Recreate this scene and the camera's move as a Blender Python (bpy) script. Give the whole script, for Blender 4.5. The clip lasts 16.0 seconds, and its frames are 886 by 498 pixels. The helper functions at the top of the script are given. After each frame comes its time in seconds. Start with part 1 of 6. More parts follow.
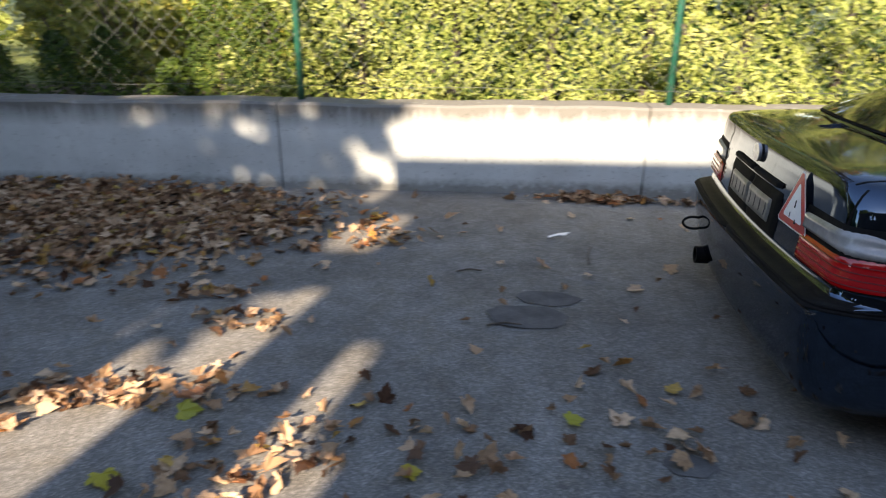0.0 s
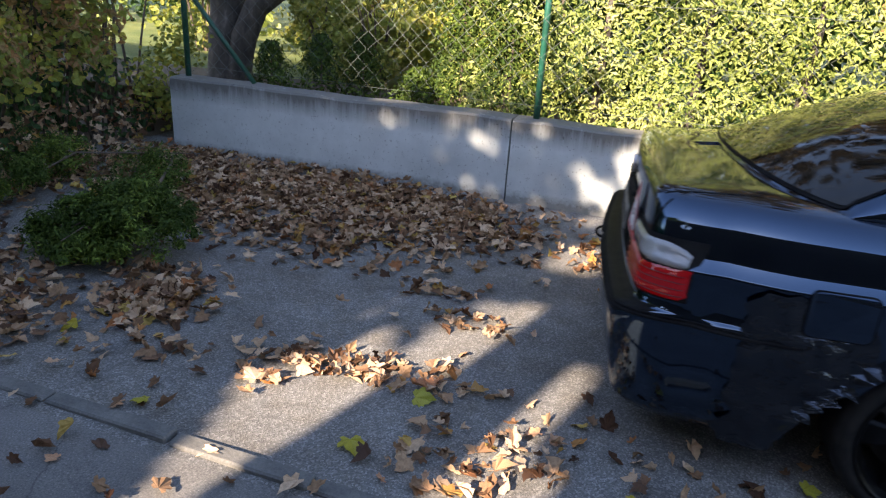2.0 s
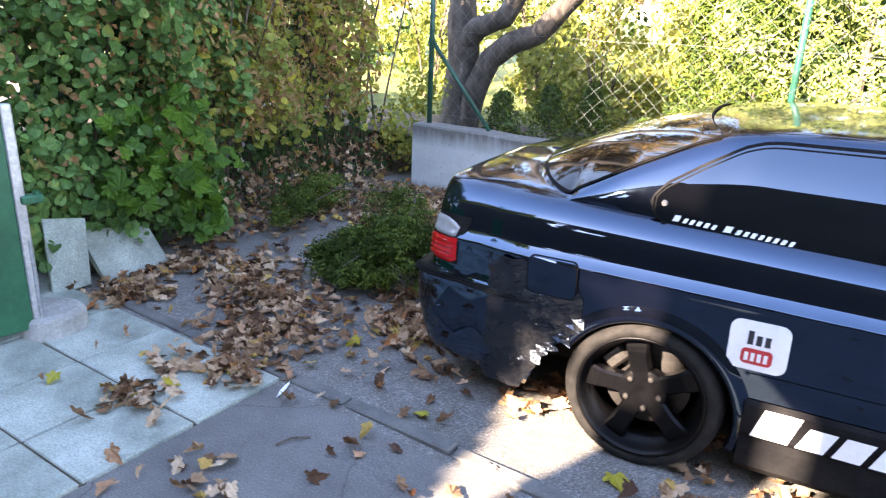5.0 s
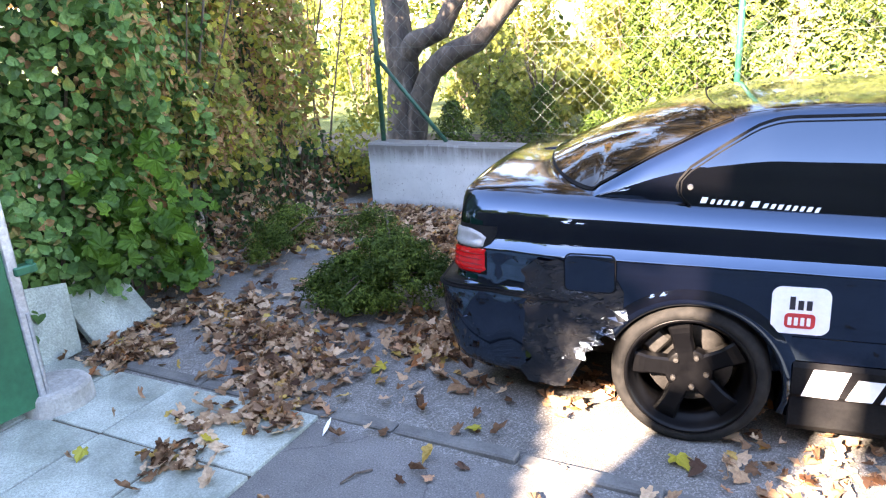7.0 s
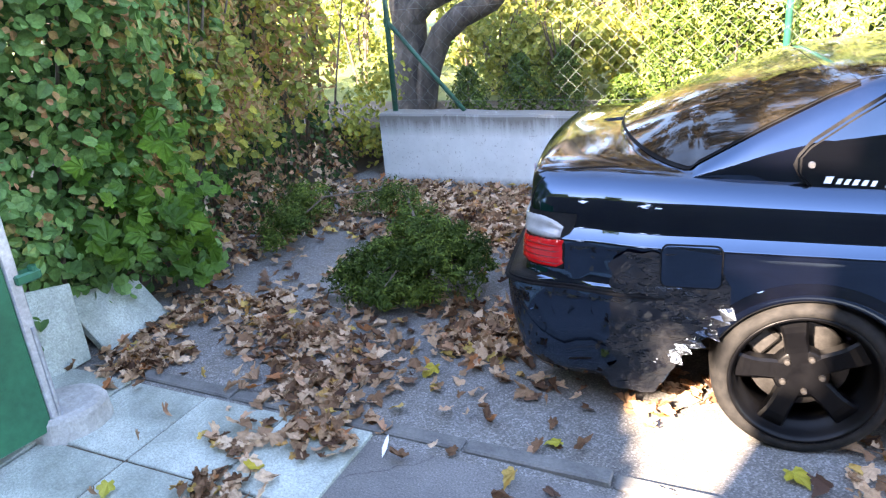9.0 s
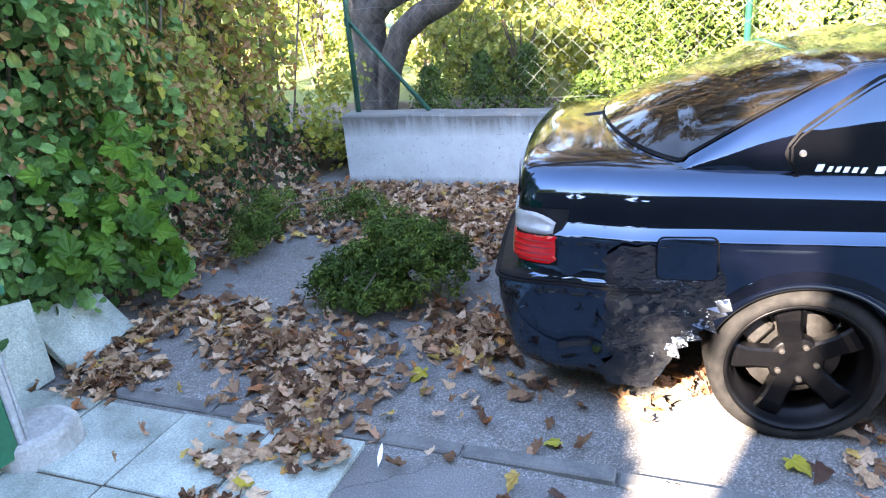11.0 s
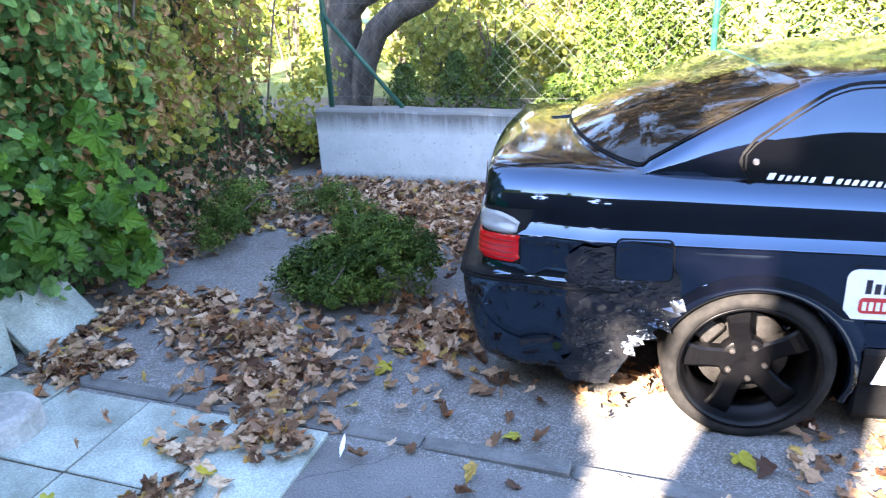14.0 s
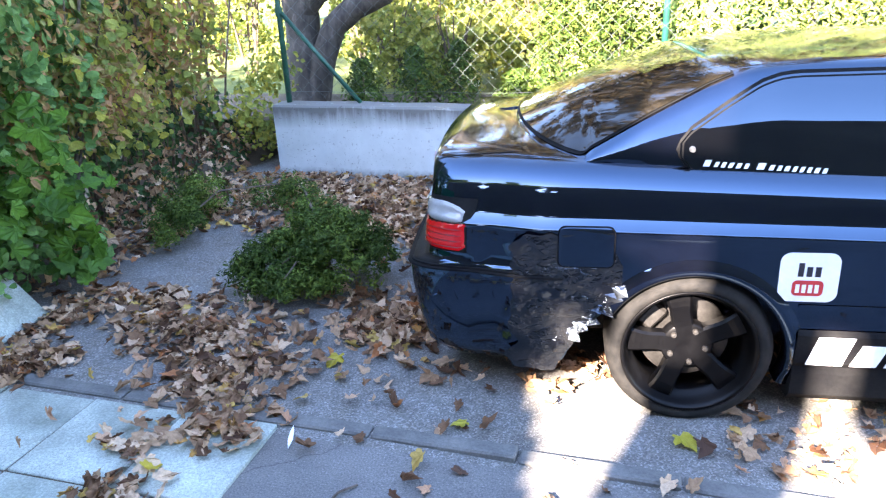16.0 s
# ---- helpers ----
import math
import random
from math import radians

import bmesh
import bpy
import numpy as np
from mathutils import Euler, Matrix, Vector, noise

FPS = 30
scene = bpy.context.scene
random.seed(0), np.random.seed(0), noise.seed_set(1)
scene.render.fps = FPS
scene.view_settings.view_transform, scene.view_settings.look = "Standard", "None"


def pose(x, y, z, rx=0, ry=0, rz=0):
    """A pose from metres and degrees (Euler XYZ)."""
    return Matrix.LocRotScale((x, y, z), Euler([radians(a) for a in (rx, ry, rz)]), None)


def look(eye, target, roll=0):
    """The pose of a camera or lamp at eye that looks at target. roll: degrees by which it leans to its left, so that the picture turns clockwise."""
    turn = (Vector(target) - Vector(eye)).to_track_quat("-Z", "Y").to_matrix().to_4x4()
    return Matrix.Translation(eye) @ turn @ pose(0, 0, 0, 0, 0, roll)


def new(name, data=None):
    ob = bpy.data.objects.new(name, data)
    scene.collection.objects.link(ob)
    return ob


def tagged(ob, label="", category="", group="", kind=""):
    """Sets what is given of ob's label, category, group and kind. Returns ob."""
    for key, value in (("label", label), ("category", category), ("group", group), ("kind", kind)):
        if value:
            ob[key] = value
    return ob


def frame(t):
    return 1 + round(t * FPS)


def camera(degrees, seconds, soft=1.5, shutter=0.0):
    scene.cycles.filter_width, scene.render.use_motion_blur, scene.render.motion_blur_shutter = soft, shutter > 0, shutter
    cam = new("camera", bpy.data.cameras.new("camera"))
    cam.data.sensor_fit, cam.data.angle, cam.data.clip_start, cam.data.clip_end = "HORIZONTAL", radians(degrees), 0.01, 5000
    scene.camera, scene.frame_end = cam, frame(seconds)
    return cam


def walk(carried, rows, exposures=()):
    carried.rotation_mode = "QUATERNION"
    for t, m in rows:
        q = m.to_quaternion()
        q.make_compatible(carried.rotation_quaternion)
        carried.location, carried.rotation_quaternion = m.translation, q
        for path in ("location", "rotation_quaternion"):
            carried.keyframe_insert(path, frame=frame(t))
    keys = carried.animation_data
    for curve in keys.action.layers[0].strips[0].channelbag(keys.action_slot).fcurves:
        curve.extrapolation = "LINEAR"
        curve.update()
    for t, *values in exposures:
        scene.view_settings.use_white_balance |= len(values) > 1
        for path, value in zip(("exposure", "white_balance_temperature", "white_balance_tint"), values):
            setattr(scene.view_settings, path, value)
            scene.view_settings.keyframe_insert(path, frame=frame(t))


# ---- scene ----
cam = camera(64.8, 16.0, soft=1.2, shutter=0.5)
PATH = [
    (0, (-0.026, 0.298, 1.315), (-0.116, 2.146, 0.554), 0.3),
    (0.5, (-0.154, 0.276, 1.309), (-0.474, 2.096, 0.544), 0.3),
    (1, (-0.244, 0.234, 1.328), (-0.749, 2.012, 0.562), 1.2),
    (1.5, (-0.256, 0.218, 1.334), (-0.832, 1.98, 0.584), 2.5),
    (2, (-0.265, 0.178, 1.349), (-0.835, 1.95, 0.617), 3.7),
    (2.5, (-0.27, 0.141, 1.351), (-0.912, 1.897, 0.64), 3.6),
    (3, (-0.253, 0.097, 1.353), (-1.036, 1.799, 0.652), 2.9),
    (3.5, (-0.232, 0.066, 1.354), (-1.136, 1.711, 0.662), 1.8),
    (4, (-0.228, 0.035, 1.366), (-1.151, 1.678, 0.695), 2.3),
    (4.5, (-0.304, -0.017, 1.381), (-1.308, 1.585, 0.731), 2.6),
    (4.7, (-0.382, -0.062, 1.395), (-1.428, 1.515, 0.746), 2.7),
    (6.8, (-0.801, -0.31, 1.423), (-1.661, 1.387, 0.806), -3.5),
    (7, (-0.815, -0.312, 1.415), (-1.673, 1.387, 0.8), -3.5),
    (7.5, (-0.878, -0.279, 1.382), (-1.692, 1.42, 0.71), -3.7),
    (8, (-1.007, -0.162, 1.385), (-1.789, 1.537, 0.677), -3.7),
    (8.5, (-1.11, -0.119, 1.403), (-1.922, 1.563, 0.688), -4.3),
    (9, (-1.221, -0.115, 1.413), (-2.027, 1.571, 0.702), -4.6),
    (9.2, (-1.264, -0.107, 1.415), (-2.009, 1.603, 0.693), -5.0),
    (11.3, (-1.355, -0.109, 1.394), (-2.037, 1.63, 0.678), -5.0),
    (11.5, (-1.348, -0.114, 1.396), (-2.033, 1.623, 0.679), -4.9),
    (12, (-1.338, -0.126, 1.399), (-2.007, 1.614, 0.675), -4.2),
    (12.5, (-1.339, -0.135, 1.401), (-2.006, 1.605, 0.675), -3.6),
    (13, (-1.343, -0.15, 1.403), (-2.017, 1.588, 0.679), -3.4),
    (13.5, (-1.335, -0.146, 1.401), (-2.011, 1.592, 0.678), -3.4),
    (14, (-1.319, -0.146, 1.408), (-1.926, 1.615, 0.68), -2.7),
    (14.5, (-1.289, -0.146, 1.401), (-1.876, 1.623, 0.675), -2.4),
    (15, (-1.276, -0.149, 1.388), (-1.845, 1.625, 0.662), -2.5),
    (15.5, (-1.255, -0.148, 1.389), (-1.809, 1.629, 0.656), -2.6),
    (16, (-1.238, -0.145, 1.383), (-1.764, 1.639, 0.647), -2.5),
]
EXPOSURES = [(0.0, 1.82, 8350, 17), (1.0, 1.92, 8150, 18), (2.0, 2.08, 7750, 20), (3.0, 2.58, 7450, 22), (4.0, 3.18, 7450, 22),
             (4.7, 3.50, 8050, 23), (6.8, 3.84, 8100, 24), (9.2, 3.94, 7800, 22), (11.3, 3.97, 7300, 20), (16.0, 3.99, 7000, 20)]
walk(cam, [(t, look(eye, target, roll)) for t, eye, target, roll in PATH], EXPOSURES)

# ---- light ----
SUN_K, SUN_EL = 0.30, 30.0
world = bpy.data.worlds.new("sky")
scene.world = world
world.use_nodes = True
wn = world.node_tree.nodes
sky = wn.new("ShaderNodeTexSky")
sky.sky_type, sky.sun_disc = "NISHITA", False
sky.sun_elevation, sky.sun_rotation = radians(SUN_EL), math.atan2(-SUN_K, -1.0)
sky.air_density, sky.dust_density, sky.ozone_density = 1.0, 0.3, 3.2
wn["Background"].inputs["Strength"].default_value = 0.15
world.node_tree.links.new(sky.outputs[0], wn["Background"].inputs["Color"])
sun = new("sun", bpy.data.lights.new("sun", "SUN"))
sun.data.energy, sun.data.angle, sun.data.color = 4.6, radians(0.6), (1.0, 0.93, 0.82)
flat = math.cos(radians(SUN_EL)) / math.hypot(1, SUN_K)
sun.matrix_world = look((0, -12, 14), Vector((0, -12, 14)) + Vector((SUN_K * flat, flat, -math.sin(radians(SUN_EL)))))


# ---- materials ----
def mat(name, build=None, color=(0.5, 0.5, 0.5), rough=0.6, metal=0.0, **more):
    m = bpy.data.materials.new(name)
    m.use_nodes = True
    n, l = m.node_tree.nodes, m.node_tree.links
    p = n["Principled BSDF"]
    p.inputs["Base Color"].default_value = (*color, 1)
    p.inputs["Roughness"].default_value = rough
    p.inputs["Metallic"].default_value = metal
    for k, v in more.items():
        p.inputs[k.replace("_", " ")].default_value = v
    if build:
        build(n, l, p)
    return m


def coords(n):
    return n.new("ShaderNodeTexCoord").outputs["Object"]


def noise_tex(n, l, scale, detail=4.0, rough=0.6, src=None, kind="fac"):
    t = n.new("ShaderNodeTexNoise")
    t.inputs["Scale"].default_value, t.inputs["Detail"].default_value, t.inputs["Roughness"].default_value = scale, detail, rough
    l.new(src or coords(n), t.inputs["Vector"])
    return t.outputs[0] if kind == "fac" else t.outputs[1]


def ramp(n, l, fac, *stops):
    r = n.new("ShaderNodeValToRGB")
    while len(r.color_ramp.elements) < len(stops):
        r.color_ramp.elements.new(0.5)
    for e, (pos, c) in zip(r.color_ramp.elements, stops):
        e.position, e.color = pos, (*c, 1)
    l.new(fac, r.inputs[0])
    return r.outputs[0]


def blend(n, l, fac, a, b, mode="MIX"):
    m = n.new("ShaderNodeMix")
    m.data_type, m.blend_type = "RGBA", mode
    for sock, v in ((m.inputs[0], fac), (m.inputs[6], a), (m.inputs[7], b)):
        if isinstance(v, (int, float)):
            sock.default_value = v
        elif isinstance(v, tuple):
            sock.default_value = (*v, 1)
        else:
            l.new(v, sock)
    return m.outputs[2]


def bump(n, l, p, height, strength=0.4, dist=0.005):
    b = n.new("ShaderNodeBump")
    b.inputs["Strength"].default_value, b.inputs["Distance"].default_value = strength, dist
    l.new(height, b.inputs["Height"])
    l.new(b.outputs[0], p.inputs["Normal"])


def grainy(c1, c2, big, fine, strength=0.4, dist=0.004, speck=None, fine_mix=0.5):
    """Two scales of variation: stains between c1 and c2, and a fine grain that also gives relief."""
    def build(n, l, p):
        a = ramp(n, l, noise_tex(n, l, big, 5, 0.65), (0.32, c1), (0.68, c2))
        f = noise_tex(n, l, fine, 3, 0.7)
        g = ramp(n, l, f, (0.3, (0.55, 0.55, 0.55)), (0.7, (1.35, 1.35, 1.35)))
        c = blend(n, l, fine_mix, a, g, "MULTIPLY")
        if speck:
            v = n.new("ShaderNodeTexVoronoi")
            v.inputs["Scale"].default_value = fine * 1.6
            l.new(coords(n), v.inputs["Vector"])
            k = ramp(n, l, v.outputs["Distance"], (0.18, (1, 1, 1)), (0.3, (0, 0, 0)))
            c = blend(n, l, k, c, speck)
        l.new(c, p.inputs["Base Color"])
        bump(n, l, p, f, strength, dist)
    return build


def asphalt_build(n, l, p):
    co = coords(n)
    stone = n.new("ShaderNodeTexVoronoi")
    stone.inputs["Scale"].default_value = 190
    l.new(co, stone.inputs["Vector"])
    pebble = ramp(n, l, stone.outputs["Color"], (0.15, (0.118, 0.118, 0.114)), (0.6, (0.185, 0.184, 0.178)), (0.97, (0.36, 0.355, 0.345)))
    stain = ramp(n, l, noise_tex(n, l, 1.3, 6, 0.7), (0.3, (0.62, 0.61, 0.6)), (0.7, (1.15, 1.14, 1.1)))
    dirt = ramp(n, l, noise_tex(n, l, 7, 5, 0.7), (0.4, (1, 1, 1)), (0.75, (0.72, 0.66, 0.58)))
    c = blend(n, l, 1.0, blend(n, l, 0.9, pebble, stain, "MULTIPLY"), dirt, "MULTIPLY")
    l.new(c, p.inputs["Base Color"])
    bump(n, l, p, stone.outputs["Distance"], 0.5, 0.004)


def near_asphalt_build(n, l, p):
    f = noise_tex(n, l, 170, 3, 0.7)
    c = ramp(n, l, f, (0.3, (0.085, 0.085, 0.084)), (0.62, (0.19, 0.186, 0.178)), (0.75, (0.38, 0.365, 0.34)))
    stain = ramp(n, l, noise_tex(n, l, 2.2, 6, 0.7), (0.3, (0.6, 0.58, 0.56)), (0.65, (1.1, 1.08, 1.05)))
    v = n.new("ShaderNodeTexVoronoi")
    v.feature = "DISTANCE_TO_EDGE"
    v.inputs["Scale"].default_value = 1.5
    wob = blend(n, l, 0.12, coords(n), noise_tex(n, l, 5, 4, 0.6, kind="c"))
    l.new(wob, v.inputs["Vector"])
    crack = ramp(n, l, v.outputs["Distance"], (0.0, (0.55, 0.55, 0.55)), (0.006, (1, 1, 1)))
    c = blend(n, l, 1.0, blend(n, l, 0.9, c, stain, "MULTIPLY"), crack, "MULTIPLY")
    l.new(c, p.inputs["Base Color"])
    bump(n, l, p, f, 0.4, 0.003)


def concrete_build(n, l, p):
    base = ramp(n, l, noise_tex(n, l, 2.0, 6, 0.65), (0.3, (0.43, 0.465, 0.455)), (0.7, (0.63, 0.67, 0.655)))
    sep = n.new("ShaderNodeSeparateXYZ")
    co = coords(n)
    l.new(co, sep.inputs[0])
    streak_src = n.new("ShaderNodeMapping")
    streak_src.inputs["Scale"].default_value = (14, 14, 1.2)
    l.new(co, streak_src.inputs["Vector"])
    streak = noise_tex(n, l, 1.0, 5, 0.7, src=streak_src.outputs[0])
    add = n.new("ShaderNodeMath")
    add.operation = "MULTIPLY_ADD"
    add.inputs[1].default_value, add.inputs[2].default_value = 1.9, -0.62
    l.new(sep.outputs[2], add.inputs[0])
    grime = n.new("ShaderNodeMath")
    grime.operation = "MULTIPLY"
    l.new(add.outputs[0], grime.inputs[0])
    l.new(streak, grime.inputs[1])
    k = ramp(n, l, grime.outputs[0], (0.02, (0, 0, 0)), (0.15, (0.95, 0.95, 0.95)))
    c = blend(n, l, k, base, (0.15, 0.145, 0.13))
    # darker tone towards the wall's foot, broken up by noise
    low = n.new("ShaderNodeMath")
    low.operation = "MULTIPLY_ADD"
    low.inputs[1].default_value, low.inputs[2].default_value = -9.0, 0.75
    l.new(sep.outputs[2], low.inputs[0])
    foot_tone = n.new("ShaderNodeMath")
    foot_tone.operation = "MULTIPLY"
    l.new(low.outputs[0], foot_tone.inputs[0])
    l.new(noise_tex(n, l, 22, 4, 0.7), foot_tone.inputs[1])
    kd = ramp(n, l, foot_tone.outputs[0], (0.12, (0, 0, 0)), (0.4, (0.7, 0.7, 0.7)))
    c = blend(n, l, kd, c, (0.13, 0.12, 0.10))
    pit = ramp(n, l, noise_tex(n, l, 60, 3, 0.6), (0.62, (1, 1, 1)), (0.72, (0.5, 0.5, 0.48)))
    c = blend(n, l, 1.0, c, pit, "MULTIPLY")
    l.new(c, p.inputs["Base Color"])
    bump(n, l, p, noise_tex(n, l, 45, 5, 0.7), 0.25, 0.004)


def leafy(stops, trans=0.3, cluster=1.5):
    """Leaf colours by random leaf, with a fine mottling."""
    def build(n, l, p):
        g = n.new("ShaderNodeNewGeometry")
        p.inputs["Specular IOR Level"].default_value = 0.22
        patchy = n.new("ShaderNodeMath")
        patchy.operation = "MULTIPLY_ADD"
        patchy.inputs[1].default_value, patchy.inputs[2].default_value = cluster, 0.2 - 0.5 * cluster if cluster > 0 else 0.0
        l.new(noise_tex(n, l, 3.2, 3, 0.6), patchy.inputs[0])
        tint = n.new("ShaderNodeMath")
        tint.operation = "MULTIPLY_ADD"
        tint.use_clamp = True
        tint.inputs[1].default_value = 0.6 if cluster > 0 else 1.0
        l.new(g.outputs["Random Per Island"], tint.inputs[0])
        l.new(patchy.outputs[0], tint.inputs[2])
        c = ramp(n, l, tint.outputs[0], *stops)
        m = ramp(n, l, noise_tex(n, l, 60, 3, 0.7), (0.3, (0.6, 0.6, 0.6)), (0.7, (1.25, 1.25, 1.25)))
        c = blend(n, l, 0.8, c, m, "MULTIPLY")
        l.new(c, p.inputs["Base Color"])
        tr = n.new("ShaderNodeBsdfTranslucent")
        l.new(c, tr.inputs["Color"])
        mx = n.new("ShaderNodeMixShader")
        mx.inputs[0].default_value = trans
        l.new(p.outputs[0], mx.inputs[1])
        l.new(tr.outputs[0], mx.inputs[2])
        l.new(mx.outputs[0], n["Material Output"].inputs["Surface"])
    return build


def object_leafy(stops, trans=0.2):
    """As leafy, by random object."""
    def build(n, l, p):
        g = n.new("ShaderNodeObjectInfo")
        c = ramp(n, l, g.outputs["Random"], *stops)
        m = ramp(n, l, noise_tex(n, l, 45, 4, 0.7), (0.3, (0.55, 0.5, 0.45)), (0.7, (1.25, 1.2, 1.15)))
        c = blend(n, l, 0.85, c, m, "MULTIPLY")
        l.new(c, p.inputs["Base Color"])
        tr = n.new("ShaderNodeBsdfTranslucent")
        l.new(c, tr.inputs["Color"])
        mx = n.new("ShaderNodeMixShader")
        mx.inputs[0].default_value = trans
        l.new(p.outputs[0], mx.inputs[1])
        l.new(tr.outputs[0], mx.inputs[2])
        l.new(mx.outputs[0], n["Material Output"].inputs["Surface"])
    return build


def settled_dust(n, l, p, clean, clean_rough, low, high, gloss=0.9):
    """Dust and pollen that settle in streaks on surfaces that face up, dulling the gloss."""
    g = n.new("ShaderNodeNewGeometry")
    sep = n.new("ShaderNodeSeparateXYZ")
    l.new(g.outputs["Normal"], sep.inputs[0])
    up = ramp(n, l, sep.outputs[2], (low, (0, 0, 0)), (high, (1, 1, 1)))
    mp = n.new("ShaderNodeMapping")
    mp.inputs["Scale"].default_value = (9, 30, 9)
    l.new(coords(n), mp.inputs["Vector"])
    streak = noise_tex(n, l, 1.0, 6, 0.75, src=mp.outputs[0])
    patch = ramp(n, l, streak, (0.40, (0.10, 0.10, 0.10)), (0.66, (0.80, 0.80, 0.80)))
    k = blend(n, l, 1.0, up, patch, "MULTIPLY")
    film = ramp(n, l, noise_tex(n, l, 70, 4, 0.7), (0.35, (0.022, 0.017, 0.011)), (0.7, (0.06, 0.048, 0.032)))
    l.new(blend(n, l, k, clean, film), p.inputs["Base Color"])
    l.new(blend(n, l, k, clean_rough, (0.14, 0.14, 0.14)), p.inputs["Roughness"])
    l.new(blend(n, l, k, (gloss, gloss, gloss), (0.10, 0.10, 0.10)), p.inputs["Specular IOR Level"])


def paint_build(n, l, p):
    base = ramp(n, l, noise_tex(n, l, 6, 6, 0.7), (0.35, (0.001, 0.0012, 0.003)), (0.75, (0.0025, 0.0028, 0.005)))
    gloss = ramp(n, l, noise_tex(n, l, 9, 5, 0.7), (0.35, (0.02, 0.02, 0.02)), (0.8, (0.09, 0.09, 0.09)))
    settled_dust(n, l, p, base, gloss, 0.80, 0.99)
    b = n.new("ShaderNodeBump")
    b.inputs["Strength"].default_value, b.inputs["Distance"].default_value = 0.05, 0.01
    l.new(noise_tex(n, l, 5, 2, 0.5), b.inputs["Height"])
    l.new(b.outputs[0], p.inputs["Normal"])


def dusty_glass_build(n, l, p):
    f = noise_tex(n, l, 30, 6, 0.75)
    base = ramp(n, l, f, (0.4, (0.003, 0.003, 0.003)), (0.8, (0.009, 0.008, 0.006)))
    settled_dust(n, l, p, base, ramp(n, l, f, (0.4, (0.01, 0.01, 0.01)), (0.8, (0.03, 0.03, 0.03))), 0.6, 1.6, 0.5)


def mossy_paint_build(n, l, p):
    f = noise_tex(n, l, 14, 6, 0.75)
    l.new(ramp(n, l, f, (0.42, (0.005, 0.005, 0.005)), (0.6, (0.012, 0.012, 0.010)), (0.78, (0.035, 0.04, 0.018))), p.inputs["Base Color"])
    bump(n, l, p, f, 0.5, 0.004)


def crumpled_build(n, l, p):
    mp = n.new("ShaderNodeMapping")
    mp.inputs["Rotation"].default_value, mp.inputs["Scale"].default_value = (0, 0.6, 0), (0.7, 1, 1.8)
    l.new(coords(n), mp.inputs["Vector"])
    v = n.new("ShaderNodeTexVoronoi")
    v.feature, v.inputs["Scale"].default_value = "DISTANCE_TO_EDGE", 6.5
    l.new(blend(n, l, 0.3, mp.outputs[0], noise_tex(n, l, 6, 5, 0.65, kind="c")), v.inputs["Vector"])
    fold = ramp(n, l, v.outputs["Distance"], (0.0, (0, 0, 0)), (0.22, (1, 1, 1)))
    fine = n.new("ShaderNodeMapping")
    fine.inputs["Rotation"].default_value, fine.inputs["Scale"].default_value = (0, -0.5, 0), (5, 8, 15)
    l.new(coords(n), fine.inputs["Vector"])
    height = blend(n, l, 0.45, fold, noise_tex(n, l, 1.0, 2, 0.5, src=fine.outputs[0]))
    l.new(ramp(n, l, noise_tex(n, l, 18, 6, 0.75), (0.45, (0.004, 0.004, 0.005)), (0.85, (0.030, 0.030, 0.030))), p.inputs["Base Color"])
    l.new(ramp(n, l, noise_tex(n, l, 12, 4, 0.7), (0.35, (0.10, 0.10, 0.10)), (0.75, (0.30, 0.30, 0.30))), p.inputs["Roughness"])
    bump(n, l, p, height, 0.38, 0.022)


def tyre_build(n, l, p):
    l.new(ramp(n, l, noise_tex(n, l, 25, 5, 0.7), (0.35, (0.008, 0.008, 0.008)), (0.75, (0.028, 0.026, 0.024))), p.inputs["Base Color"])
    bump(n, l, p, noise_tex(n, l, 80, 3, 0.6), 0.3, 0.002)


def bark_build(n, l, p):
    mp = n.new("ShaderNodeMapping")
    mp.inputs["Scale"].default_value = (1, 1, 0.4)
    l.new(coords(n), mp.inputs["Vector"])
    f = noise_tex(n, l, 14, 6, 0.7, src=mp.outputs[0])
    l.new(ramp(n, l, f, (0.35, (0.022, 0.018, 0.015)), (0.6, (0.085, 0.070, 0.058)), (0.8, (0.25, 0.22, 0.19))), p.inputs["Base Color"])
    bump(n, l, p, f, 0.8, 0.02)


M_ASPHALT = mat("asphalt", asphalt_build, rough=0.9)
M_NEAR = mat("old_asphalt", near_asphalt_build, rough=0.9)
M_SOIL = mat("soil", grainy((0.05, 0.038, 0.028), (0.12, 0.09, 0.06), 3, 60, 0.6, 0.01), rough=0.95)
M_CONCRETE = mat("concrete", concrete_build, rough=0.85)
M_KERB = mat("kerb_concrete", grainy((0.09, 0.09, 0.085), (0.18, 0.175, 0.16), 6, 120, 0.5, 0.004), rough=0.9)
M_SLAB = mat("washed_slab", grainy((0.17, 0.195, 0.16), (0.49, 0.535, 0.47), 2.6, 110, 0.5, 0.003, speck=(0.20, 0.24, 0.22), fine_mix=0.75), rough=0.85)
M_FOOT = mat("footing_concrete", grainy((0.24, 0.235, 0.21), (0.46, 0.45, 0.42), 5, 60, 0.5, 0.006), rough=0.9)
M_PAINT = mat("black_paint", paint_build, rough=0.08, IOR=1.68, Specular_Tint=(0.44, 0.68, 1.0, 1))
M_MOSS = mat("mossy_bumper", mossy_paint_build, rough=0.6, Specular_IOR_Level=0.12)
M_CRUMPLED = mat("crumpled_black", crumpled_build, rough=0.2, IOR=1.7, Specular_Tint=(0.62, 0.78, 1.0, 1))
M_GLASS = mat("dark_glass", dusty_glass_build, rough=0.03, IOR=1.5)
